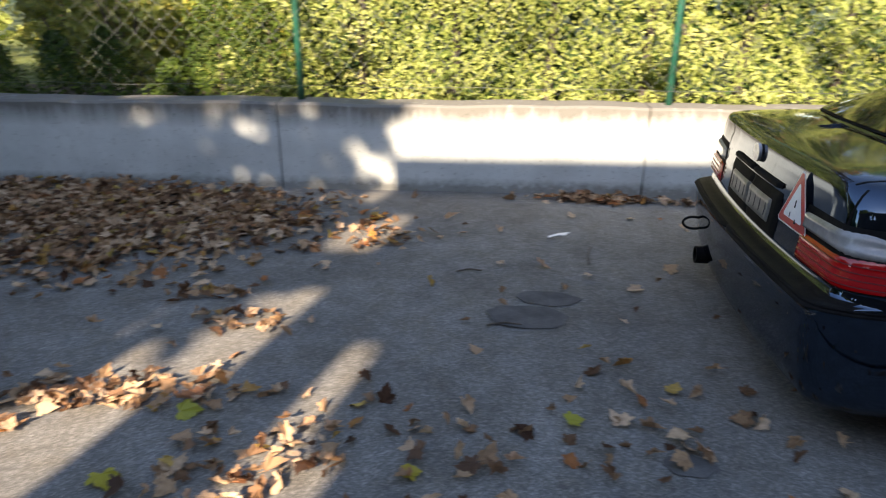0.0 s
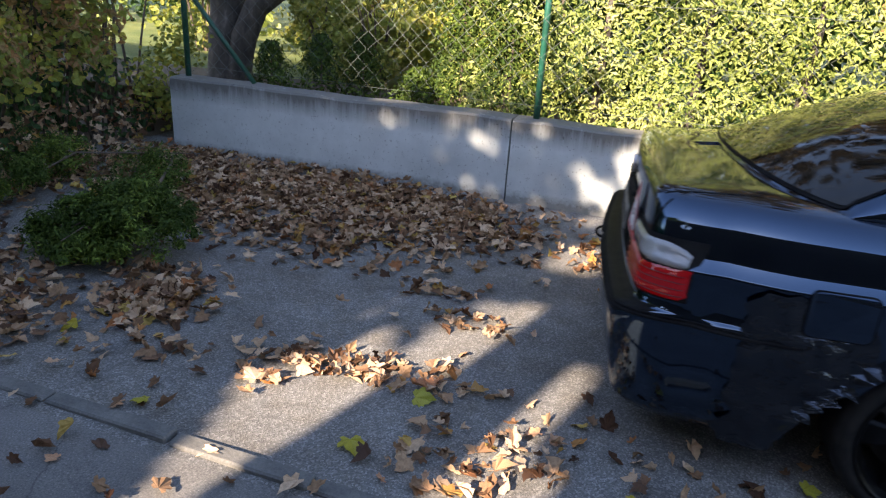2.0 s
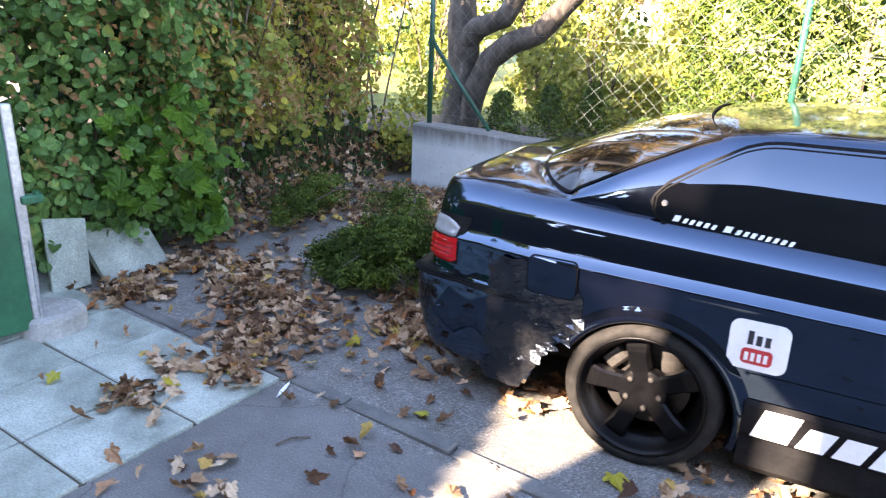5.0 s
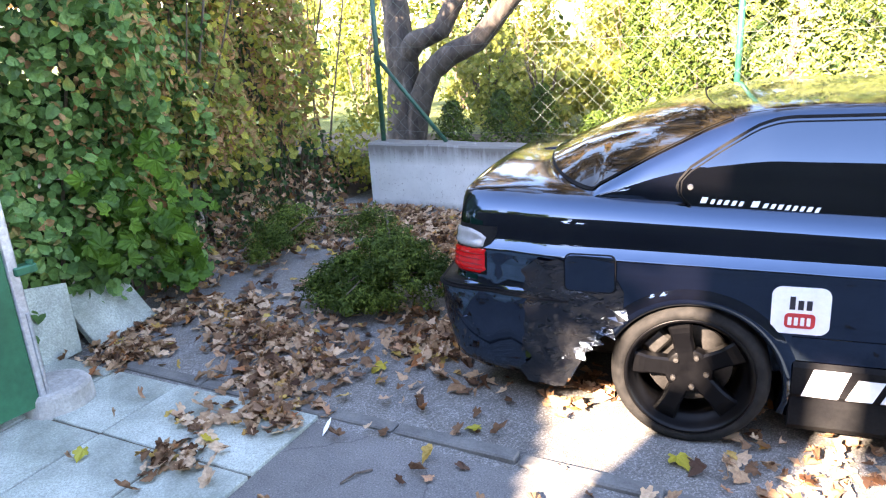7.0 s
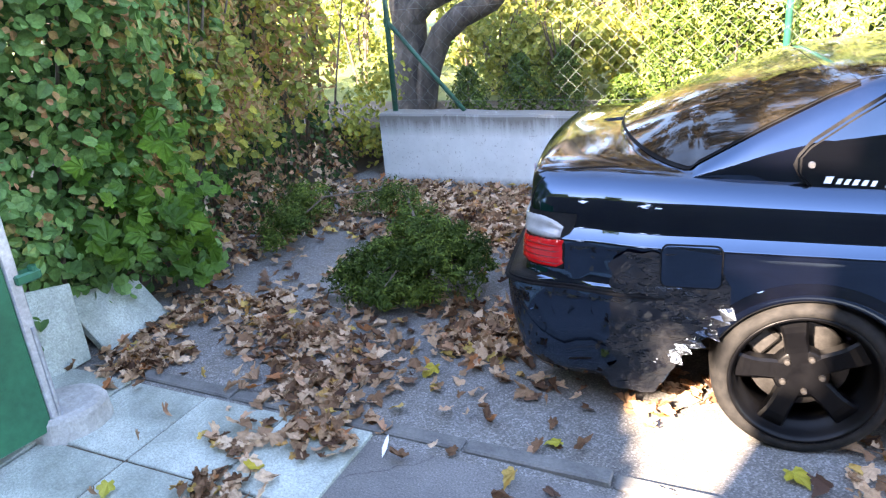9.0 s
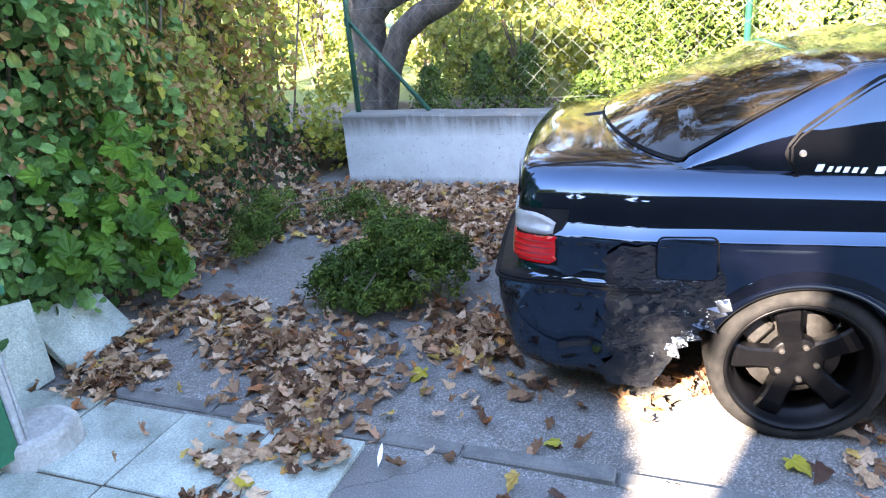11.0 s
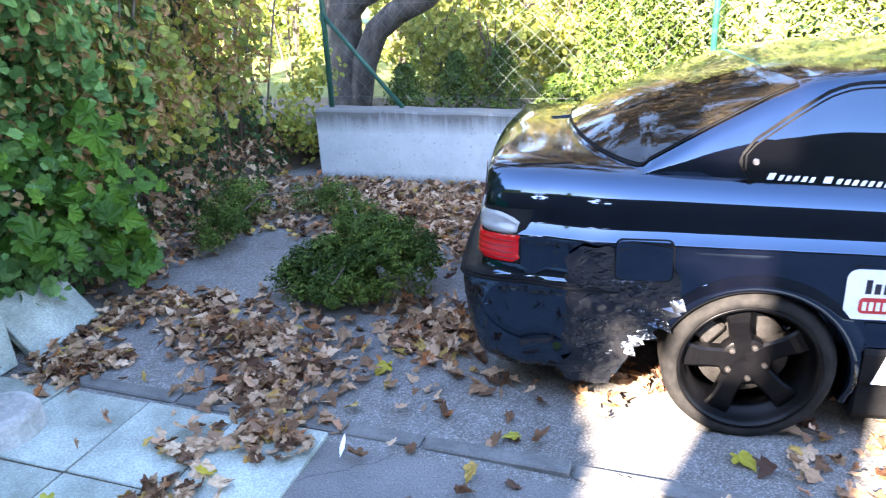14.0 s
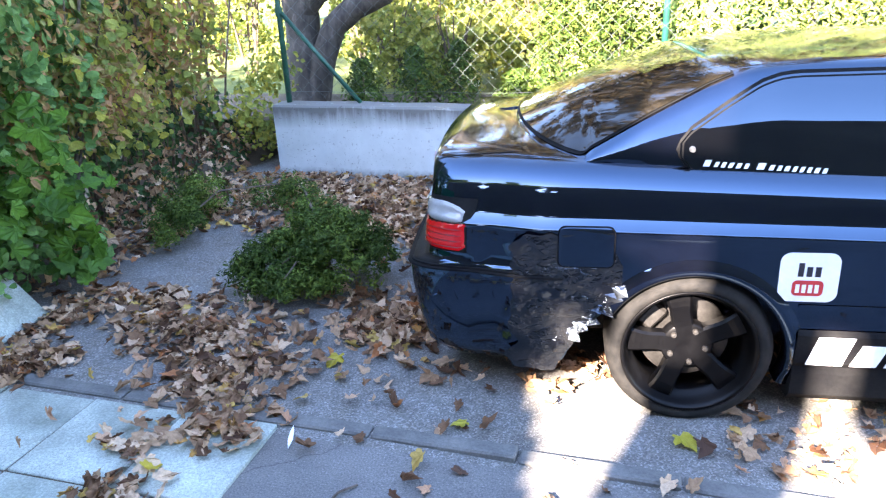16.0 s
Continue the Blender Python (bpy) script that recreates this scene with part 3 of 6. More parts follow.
def plan_ring(w, xr, xf):
    """Half outline from the rear middle to the front middle: (x, y) with y outward."""
    pts = []
    yc = w - 0.13
    for i in range(9):
        y = yc * i / 8
        pts.append((xr + 0.055 * (y / w) ** 2, y))
    x0 = pts[-1][0]
    for i in range(1, 8):
        a = math.pi / 2 * i / 8
        pts.append((x0 + 0.20 * (1 - math.cos(a)) * 1.0 + 0.02 * i / 8, yc + 0.085 * math.sin(a)))
    n = 60
    xa, xb = x0 + 0.22, xf - 0.45
    for i in range(n + 1):
        x = xa + (xb - xa) * i / n
        f = min(1.0, max(0.0, (x - xa) / 0.26))
        g = min(1.0, max(0.0, (xb - x) / 0.5))
        pts.append((x, w - 0.045 * (1 - f) ** 2 - 0.04 * (1 - g) ** 2))
    for i in range(1, 8):
        a = math.pi / 2 * i / 8
        pts.append((xb + 0.36 * math.sin(a), (w - 0.04) - 0.22 * (1 - math.cos(a))))
    xe, ye = pts[-1]
    for i in range(1, 7):
        y = ye * (1 - i / 6)
        pts.append((xf - (xf - xe) * (y / ye) ** 2, y))
    return pts


def deck_at(x, y):
    """The boot lid's height at x, y."""
    edge = level_z(0.850, x)
    s = min(1.0, abs(y) / 0.742)
    return edge + (deck_z(x) - edge) * (1 - (max(0.0, s - 0.06) / 0.94) ** 2.4)


GLASS_FOOT = 0.715


def glass_low(y):
    """The rear window's lower edge: bowed back in the middle, with round corners."""
    return -0.572 + 0.265 * (1 - (1 - min(1.0, abs(y) / GLASS_FOOT) ** 2.2) ** 0.625)


def rail(x):
    """The roof's middle height, the belt's height and half width, the rail's half width and height at x."""
    zt = lerp_table([(-0.60, 0.895), (-0.572, 0.908), (-0.50, 0.944), (-0.40, 0.990), (-0.30, 1.030), (-0.20, 1.066), (-0.10, 1.098), (0.00, 1.128), (0.08, 1.148), (0.16, 1.162), (0.36, 1.176), (0.75, 1.183), (1.05, 1.172), (1.22, 1.145), (1.95, 0.84)], x)
    if x < -0.307:
        f = max(0.0, min(1.0, (x + 0.572) / 0.265))
        wr = GLASS_FOOT * (1 - (1 - f) ** 1.6) ** (1 / 2.2)
        zr = min(zt - 0.004, deck_at(x, wr) + 0.004)
        return zt, zr - 0.02, wr + 0.012, wr, zr
    zb = level_z(0.845, x) - 0.008
    wb = lerp_table([(-0.307, 0.727), (-0.2, 0.738), (0.0, 0.745), (1.2, 0.745), (1.95, 0.68)], x)
    wr = lerp_table([(-0.307, 0.715), (-0.12, 0.690), (0.15, 0.630), (0.40, 0.618), (1.2, 0.610), (1.95, 0.60)], x)
    zr = lerp_table([(-0.307, 0.868), (-0.12, 0.975), (0.05, 1.062), (0.15, 1.102), (0.25, 1.118), (0.40, 1.126), (0.8, 1.128), (1.05, 1.118), (1.22, 1.09), (1.95, 0.82)], x)
    return zt, zb, wb, wr, zr


def roof_z(x, y):
    """The crowned height of roof and rear window at x, y."""
    zt, zb, wb, wr, zr = rail(x)
    return zt - (zt - zr) * min(1.0, abs(y) / max(wr, 0.01)) ** 2.3


def side_y(x, z):
    """The glasshouse's side at x, z."""
    zt, zb, wb, wr, zr = rail(x)
    f = (z - zb) / max(0.01, zr - zb)
    return wb + (wr - wb) * f + 0.018 * math.sin(math.pi * min(1, max(0, f)))


def body_y(z):
    for (z0, w0, *_), (z1, w1, *_) in zip(CAR_LEVELS, CAR_LEVELS[1:]):
        if z <= z1:
            return w0 + (w1 - w0) * max(0, (z - z0)) / (z1 - z0)
    return CAR_LEVELS[-1][1]


def cut(ob, cutters):
    """Takes the cutters' volume away from ob's mesh."""
    for c in cutters:
        m = ob.modifiers.new("cut", "BOOLEAN")
        m.operation, m.solver, m.object = "DIFFERENCE", "EXACT", c
    dg = bpy.context.evaluated_depsgraph_get()
    dg.update()
    me = bpy.data.meshes.new_from_object(ob.evaluated_get(dg))
    ob.modifiers.clear()
    ob.data = me
    for c in cutters:
        bpy.data.objects.remove(c)


WHEELS = {"rear": 0.03, "front": 2.60}
HUB_Z, TYRE_R = 0.254, 0.262


def build_body(car):
    bm = bmesh.new()
    rings = []
    for z, w, xr, xf in CAR_LEVELS:
        half = plan_ring(w, xr, xf)
        loop = [(x, -y) for x, y in half] + [(x, y) for x, y in half[-2:0:-1]]
        rings.append([bm.verts.new((x, y, level_z(z, x))) for x, y in loop])
    n = len(rings[0])
    for r0, r1 in zip(rings, rings[1:]):
        for k in range(n):
            bm.faces.new((r0[k], r0[(k + 1) % n], r1[(k + 1) % n], r1[k]))
    last = rings[-1]
    top = [v.co.copy() for v in last]
    for s in (0.93, 0.75, 0.5, 0.25, 0.06):
        ring = []
        for c in top:
            x = 1.1 + (c.x - 1.1) * (1 - 0.012 * (1 - s) * 4)
            edge = c.z
            z = edge + (deck_z(x) - edge) * (1 - ((s - 0.06) / 0.94) ** 2.4) if s < 0.93 else edge + (deck_z(x) - edge) * 0.3
            ring.append(bm.verts.new((x, c.y * s, z)))
        for k in range(n):
            bm.faces.new((last[k], last[(k + 1) % n], ring[(k + 1) % n], ring[k]))
        last = ring
    bm.faces.new(last)
    bm.faces.new(rings[0][::-1])
    bmesh.ops.recalc_face_normals(bm, faces=bm.faces[:])
    shape = BVHTree.FromBMesh(bm)
    bm.normal_update()
    bm.faces.ensure_lookup_table()
    corners = [[(v.co.copy(), v.normal.copy()) for v in f.verts] for f in bm.faces]
    body = part("body", bm, M_PAINT, car, "black paint, faded and scratched", smooth=True)
    cutters = []
    for x in WHEELS.values():
        for side in (-1, 1):
            cb = bmesh.new()
            bmesh.ops.create_cone(cb, cap_ends=True, segments=48, radius1=0.292, radius2=0.292, depth=0.46, matrix=Matrix.Translation((x + 0.005, side * 0.73, 0.235)) @ Matrix.Rotation(math.pi / 2, 4, "X"))
            cutters.append(part("cutter", cb, M_TRIM))
    # the torn-away corner behind the near rear wheel
    cutters.append(part("cutter", prism_bm([(-0.43, 0.05), (-0.385, 0.16), (-0.335, 0.27), (-0.285, 0.36), (-0.235, 0.42), (-0.10, 0.40), (-0.10, 0.05)], 0.5, lambda u, v, d: (u, -0.95 + d, v)), M_TRIM))
    cut(body, cutters)
    for side in (-1, 1):
        sb = bmesh.new()
        rows = []
        for i in range(15):
            x = -0.83 + 0.30 * i / 14
            pair = []
            for dy in (-0.0025, 0.0025):
                hit, *_ = shape.ray_cast(Vector((x, side * 0.66 + dy, 2.0)), Vector((0, 0, -1)))
                pair.append(sb.verts.new((hit.x, hit.y, hit.z + 0.0015)))
            rows.append(pair)
        for r0, r1 in zip(rows, rows[1:]):
            sb.faces.new((r0[0], r1[0], r1[1], r0[1]))
        part("trunk_seam", sb, M_TRIM, car)
    # even shading: each corner takes the whole panel's normal where it lies on it
    me = body.data
    normals = []
    for p in me.polygons:
        for vi in p.vertices:
            co = me.vertices[vi].co
            _, n0, fi, dist = shape.find_nearest(co)
            nn = p.normal
            if fi is not None and dist < 0.002:
                near = Vector((0, 0, 0))
                for c, n in corners[fi]:
                    near += n / (1e-5 + (c - co).length_squared) ** 2
                near.normalize()
                if near.dot(p.normal) > 0.6:
                    nn = near
            normals.append(tuple(nn))
    me.shade_smooth()
    me.normals_split_custom_set(normals)
    body.data.materials.clear()
    body.data.materials.append(M_PAINT)
    body.data.materials.append(M_MOSS)
    for p in body.data.polygons:
        c = p.center
        if c.x < -0.78 and 0.507 < c.z < 0.535 and abs(c.y) < 0.80:
            p.material_index = 1
    for x in WHEELS.values():
        for side in (-1, 1):
            arch = []
            reach = 168 if (side < 0 and x < 1) else 216
            for k in range(33):
                a = math.radians(-18 + reach * k / 32)
                arch.append((x + 0.005 + 0.294 * math.cos(a), 0.235 + 0.294 * math.sin(a)))
            lip = bmesh.new()
            rows = []
            for i, (px, pz) in enumerate(arch):
                a = math.radians(-18 + reach * i / 32)
                w = body_y(min(pz, 0.65)) if pz > 0.15 else 0.80
                rows.append([lip.verts.new((px + dr * math.cos(a), side * (w + dy), pz + dr * math.sin(a))) for dr, dy in ((-0.006, -0.06), (-0.008, 0.008), (0.004, 0.016), (0.022, 0.012), (0.045, 0.0015))])
            for r0, r1 in zip(rows, rows[1:]):
                for k in range(4):
                    lip.faces.new((r0[k], r0[k + 1], r1[k + 1], r1[k]))
            bmesh.ops.recalc_face_normals(lip, faces=lip.faces[:])
            part("wheel_arch", lip, M_PAINT, car, smooth=True)
    under = part("underbody", box_bm(-0.75, 3.0, -0.47, 0.47, 0.13, 0.4, 0.02), M_TRIM, car, "dull black underside")
    # sills below the doors
    for side in (-1, 1):
        sill = bmesh.new()
        rows = []
        for i in range(25):
            x = 0.345 + (2.26 - 0.345) * i / 24
            rows.append([sill.verts.new((x, side * y, z)) for y, z in ((0.70, 0.095), (0.826, 0.10), (0.846, 0.125), (0.846, 0.20), (0.843, 0.225), (0.852, 0.24), (0.855, 0.335), (0.846, 0.352))])
        for r0, r1 in zip(rows, rows[1:]):
            for k in range(7):
                sill.faces.new((r0[k], r0[k + 1], r1[k + 1], r1[k]))
        sill.faces.new(rows[0])
        sill.faces.new(rows[-1])
        bmesh.ops.recalc_face_normals(sill, faces=sill.faces[:])
        part("sill", sill, M_TRIM, car, "dusty black side skirt")


def build_glasshouse(car):
    bm = bmesh.new()
    rows = []
    xs = [-0.568 + 0.30 * i / 20 for i in range(20)] + [-0.262 + 2.21 * i / 70 for i in range(71)]
    for x in xs:
        zt, zb, wb, wr, zr = rail(x)
        half = [(wb, zb - 0.03)] + [(side_y(x, zb + (zr - zb) * f), zb + (zr - zb) * f) for f in (0, 0.2, 0.4, 0.6, 0.8, 0.95)]
        half += [(wr * u, roof_z(x, wr * u)) for u in (0.97, 0.9, 0.8, 0.65, 0.5, 0.3)] + [(0, zt)]
        loop = [(-y, z) for y, z in half] + [(y, z) for y, z in half[-2::-1]]
        rows.append([bm.verts.new((x, y, z)) for y, z in loop])
    for r0, r1 in zip(rows, rows[1:]):
        for k in range(len(r0) - 1):
            bm.faces.new((r0[k], r0[k + 1], r1[k + 1], r1[k]))
    bm.faces.new(rows[0])
    bm.faces.new(rows[-1])
    bmesh.ops.recalc_face_normals(bm, faces=bm.faces[:])
    part("roof", bm, M_PAINT, car, "black roof and pillars, glossy with some dust", smooth=True)

    def rear_pane(name, grow, lift, material, label=""):
        """The rear window's bowed sheet, from its lower edge over the boot to the roof."""
        pb = bmesh.new()
        grid = []
        n, m = 30, 36
        for i in range(n + 1):
            f = i / n
            row = []
            for j in range(m + 1):
                u = math.sin(math.pi / 2 * (-1 + 2 * j / m))
                low = glass_low(u * GLASS_FOOT * 0.985) + 0.012 - grow
                high = 0.035 + 0.115 * abs(u) ** 3 - 0.03 * abs(u) ** 14 + grow
                x = low + (high - low) * f
                y = u * (rail(max(x, -0.307))[3] - 0.022 + grow)
                row.append(pb.verts.new((x, y, roof_z(x, y) + lift)))
            grid.append(row)
        for r0, r1 in zip(grid, grid[1:]):
            for k in range(m):
                pb.faces.new((r0[k], r1[k], r1[k + 1], r0[k + 1]))
        return part(name, pb, material, car, label, smooth=True)

    def windscreen():
        pb = bmesh.new()
        grid = []
        for i in range(21):
            x = 1.24 + 0.68 * i / 20
            wr = rail(x)[3]
            grid.append([pb.verts.new((x, wr * 0.95 * (-1 + 2 * j / 16), roof_z(x, wr * 0.95 * (-1 + 2 * j / 16)) + 0.006)) for j in range(17)])
        for r0, r1 in zip(grid, grid[1:]):
            for k in range(16):
                pb.faces.new((r0[k], r1[k], r1[k + 1], r0[k + 1]))
        part("windscreen", pb, M_GLASS, car, smooth=True)

    rear_pane("window_seal", 0.007, 0.004, M_TRIM, "black rubber window seal")
    rear_pane("rear_window", 0.0, 0.008, M_GLASS, "dusty dark rear window")
    windscreen()

    # side windows with their seals
    def pane(name, low, high, inset, lift, material, side, label=""):
        pb = bmesh.new()
        x0, x1 = low[0][0] + inset, low[-1][0] - inset
        rows = []
        for i in range(31):
            f = i / 30
            x = x0 + (x1 - x0) * (f ** 1.6)
            zl, zh = lerp_table(low, x) + inset * 0.9, lerp_table(high, x) - inset
            if zh < zl:
                zl = zh = (zl + zh) / 2
            rows.append([pb.verts.new((x, side * (side_y(x, zl + (zh - zl) * j / 8) + lift), zl + (zh - zl) * j / 8)) for j in range(9)])
        for r0, r1 in zip(rows, rows[1:]):
            for k in range(8):
                pb.faces.new((r0[k], r1[k], r1[k + 1], r0[k + 1]) if side < 0 else (r0[k], r0[k + 1], r1[k + 1], r1[k]))
        return part(name, pb, material, car, label, smooth=True)

    quarter_low = [(-0.042, 0.890), (-0.030, 0.862), (-0.010, 0.836), (0.012, 0.812), (0.03, 0.804), (0.70, 0.782)]
    quarter_high = [(-0.042, 0.893), (-0.035, 0.915), (0.0, 0.958), (0.10, 1.025), (0.20, 1.085), (0.25, 1.103), (0.30, 1.110), (0.70, 1.115)]
    door_low = [(0.712, 0.782), (1.60, 0.79), (1.66, 0.80)]
    door_high = [(0.712, 1.115), (1.0, 1.108), (1.12, 1.085), (1.62, 0.865), (1.66, 0.802)]
    for side in (-1, 1):
        pane("window_seal", quarter_low, quarter_high, 0.0, 0.003, M_TRIM, side, "black rubber window seal")
        pane("seal_bead", quarter_low, quarter_high, 0.010, 0.007, M_SIDEGLASS, side)
        pane("window_gap", quarter_low, quarter_high, 0.016, 0.009, M_TRIM, side)
        pane("side_window", quarter_low, quarter_high, 0.021, 0.012, M_SIDEGLASS, side, "dark reflecting side window")
        pane("window_seal", door_low, door_high, 0.0, 0.003, M_TRIM, side)
        pane("side_window", door_low, door_high, 0.020, 0.008, M_SIDEGLASS, side)
        x, z = 0.004, 0.893
        st = bmesh.new()
        bmesh.ops.create_cone(st, cap_ends=True, segments=14, radius1=0.010, radius2=0.008, depth=0.012, matrix=Matrix.Translation((x, side * (side_y(x, z) + 0.016), z)) @ Matrix.Rotation(math.pi / 2, 4, "X"))
        part("window_hinge_stud", st, M_STEEL, car)
    # faint lettering band on the side window, as plain bars
    x = 0.036
    for k, wd in enumerate([0.026, 0.016, 0.016, 0.018, 0.018, 0.016, None, 0.03, 0.018, 0.016, 0.018, 0.016, 0.016, 0.016, 0.018, 0.016]):
        if wd is None:
            x += 0.016
            continue
        z0, z1 = 0.843 - 0.06 * (x - 0.036), (0.862 if wd > 0.02 else 0.858) - 0.06 * (x - 0.036)
        bar = prism_bm([(x, z0), (x + wd * 0.72, z0), (x + wd * 0.72 + 0.007, z1), (x + 0.007, z1)], 0.0015, lambda u, v, d: (u, -(side_y(u, v) + 0.0145 + d), v))
        part("lettering_bar", bar, M_WHITE, car, "white sticker lettering")
        x += wd + 0.0045


def strip_on_side(name, outline, lift, depth, material, car, side=-1, label=""):
    return part(name, prism_bm(outline, depth, lambda u, v, d: (u, side * (body_y(v) + lift + d), v)), material, car, label)


def rounded(x0, x1, z0, z1, r, n=5, shear=0.0):
    pts = []
    for cx, cz, a0 in ((x1 - r, z1 - r, 0), (x0 + r, z1 - r, 90), (x0 + r, z0 + r, 180), (x1 - r, z0 + r, 270)):
        for i in range(n + 1):
            a = radians(a0 + 90 * i / n)
            pts.append((cx + r * math.cos(a) + shear * (cz - z0), cz + r * math.sin(a)))
    return pts


def build_tail(car):
    """Lights, plate, sticker and bumper trim of the rear end."""
    def wrap(s, z, lift, side):
        """A point s metres along the outline from the rear middle at height z, lifted outward."""
        half = plan_ring(body_y(z), lerp_table([(a[0], a[2]) for a in CAR_LEVELS], z), 3.2)
        run = 0.0
        for (x0, y0), (x1, y1) in zip(half, half[1:]):
            d = math.hypot(x1 - x0, y1 - y0)
            if run + d >= s:
                f = (s - run) / d
                nx, ny = -(y1 - y0) / d, (x1 - x0) / d
                return Vector((x0 + (x1 - x0) * f + nx * lift, side * (y0 + (y1 - y0) * f + ny * lift), level_z(z, -0.8)))
            run += d

    def wrapped(name, s0, s1, z0, z1, lift, material, side, parent, label="", n=18, top=None):
        pb = bmesh.new()
        rows = []
        m = 6
        for i in range(n + 1):
            s = s0 + (s1 - s0) * i / n
            zt = z1 if top is None else z1 + top(i / n)
            rows.append([pb.verts.new(wrap(s, z0 + (zt - z0) * j / m, lift * (0.0 if i in (0, n) or j in (0, m) else 1.0) + 0.001, side)) for j in range(m + 1)])
        for r0, r1 in zip(rows, rows[1:]):
            for k in range(m):
                pb.faces.new((r0[k], r1[k], r1[k + 1], r0[k + 1]))
        bmesh.ops.recalc_face_normals(pb, faces=pb.faces[:])
        return part(name, pb, material, parent, label, smooth=True)

    for side in (-1, 1):
        lamp = wrapped("tail_light", 0.48, 0.885, 0.558, 0.737, 0.006, M_TRIM, side, car, "red and clear tail light")
        wrapped("red_lens", 0.485, 0.881, 0.562, 0.658, 0.013, M_RED, side, lamp)
        wrapped("clear_lens", 0.485, 0.868, 0.660, 0.728, 0.013, M_CLEAR, side, lamp, top=lambda f: -0.010 * (1 - f) - 0.035 * max(0.0, (f - 0.7) / 0.3) ** 2)
        for q in range(4):
            wrapped("lens_rib", 0.487, 0.879, 0.578 + q * 0.02, 0.581 + q * 0.02, 0.0155, M_DARKRED, side, lamp)
        wrapped("bumper_strip", 0.0, 1.30, 0.497, 0.507, 0.012, M_TRIM, side, car, n=40)
        wrapped("bumper_lip", 0.0, 1.15, 0.508, 0.514, 0.006, M_TRIM, side, car, n=40)
        # trunk gap lines
        wrapped("trunk_gap", 0.705, 0.712, 0.735, 0.835, 0.002, M_TRIM, side, car, n=2)
    # number plate recess with plain bars
    pr = wrapped("plate_holder", -0.0001 + 0.0, 0.30, 0.555, 0.715, 0.010, M_TRIM, -1, car, "black number plate holder")
    wrapped("plate_holder", 0.0, 0.30, 0.555, 0.715, 0.010, M_TRIM, 1, car)
    for side in (-1, 1):
        plate = wrapped("number_plate", 0.0, 0.25, 0.585, 0.69, 0.016, M_PLATE, side, car, "dusty number plate with plain bars")
        for q in range(4):
            wrapped("plate_bar", 0.03 + q * 0.055, 0.06 + q * 0.055, 0.605, 0.67, 0.0185, M_INK, side, plate, n=2)
    wrapped("handle_strip", 0.0, 0.28, 0.725, 0.745, 0.014, M_TRIM, -1, car)
    wrapped("handle_strip", 0.0, 0.28, 0.725, 0.745, 0.014, M_TRIM, 1, car)
    # round badge, plain
    bd = bmesh.new()
    bmesh.ops.create_cone(bd, cap_ends=True, segments=24, radius1=0.035, radius2=0.033, depth=0.012, matrix=Matrix.Translation((-0.860, 0.0, 0.795)) @ Matrix.Rotation(math.pi / 2, 4, "Y"))
    part("round_badge", bd, M_ZINC, car, "plain round badge")
    # warning triangle sticker
    def tri(scale, lift, material, name, parent, label=""):
        cy, cz = 0.43, 0.712
        corner = [(0.0, 0.125), (-0.115, -0.075), (0.115, -0.075)]
        pb = bmesh.new()
        vs = []
        for i in range(3):
            a, b = corner[i], corner[(i + 1) % 3]
            for f in (0.06, 0.5, 0.94):
                s, z = (a[0] + (b[0] - a[0]) * f) * scale, (a[1] + (b[1] - a[1]) * f) * scale
                vs.append(pb.verts.new(wrap(cy + s, cz + z, lift, -1)))
        pb.faces.new(vs)
        bmesh.ops.triangulate(pb, faces=pb.faces[:])
        return part(name, pb, material, parent, label)

    t = tri(1.0, 0.012, M_WHITE, "warning_triangle", car, "red and white skid warning triangle sticker")
    tri(0.93, 0.0135, M_STICKRED, "red_border", t)
    tri(0.62, 0.015, M_WHITE, "white_field", t)
    for q, (s0, s1, z0, z1) in enumerate([(0.415, 0.45, 0.70, 0.735), (0.40, 0.42, 0.665, 0.69), (0.44, 0.465, 0.655, 0.675)]):
        wrapped("skid_mark", s0, s1, z0, z1, 0.0165, M_INK, -1, t, n=2)
    # exhaust pipe and tow eye on the far side
    ex = lathe_bm([(0.030, 0.0), (0.040, 0.0), (0.040, 0.22), (0.030, 0.22), (0.030, 0.02)], 20)
    ob = part("exhaust_pipe", ex, M_TRIM, car, "sooty black exhaust pipe", smooth=False)
    ob.matrix_basis = pose(-0.91, 0.50, 0.205, 0, 0, -90)
    ring = tube_bm([(-0.915 + 0.05 * math.cos(a), 0.58 + 0.01 * math.sin(a), 0.335 + 0.026 * math.sin(a)) for a in [2 * math.pi * k / 18 for k in range(19)]], 0.006, 6, caps=False)
    part("tow_eye", ring, M_TRIM, car, "black steel tow eye")


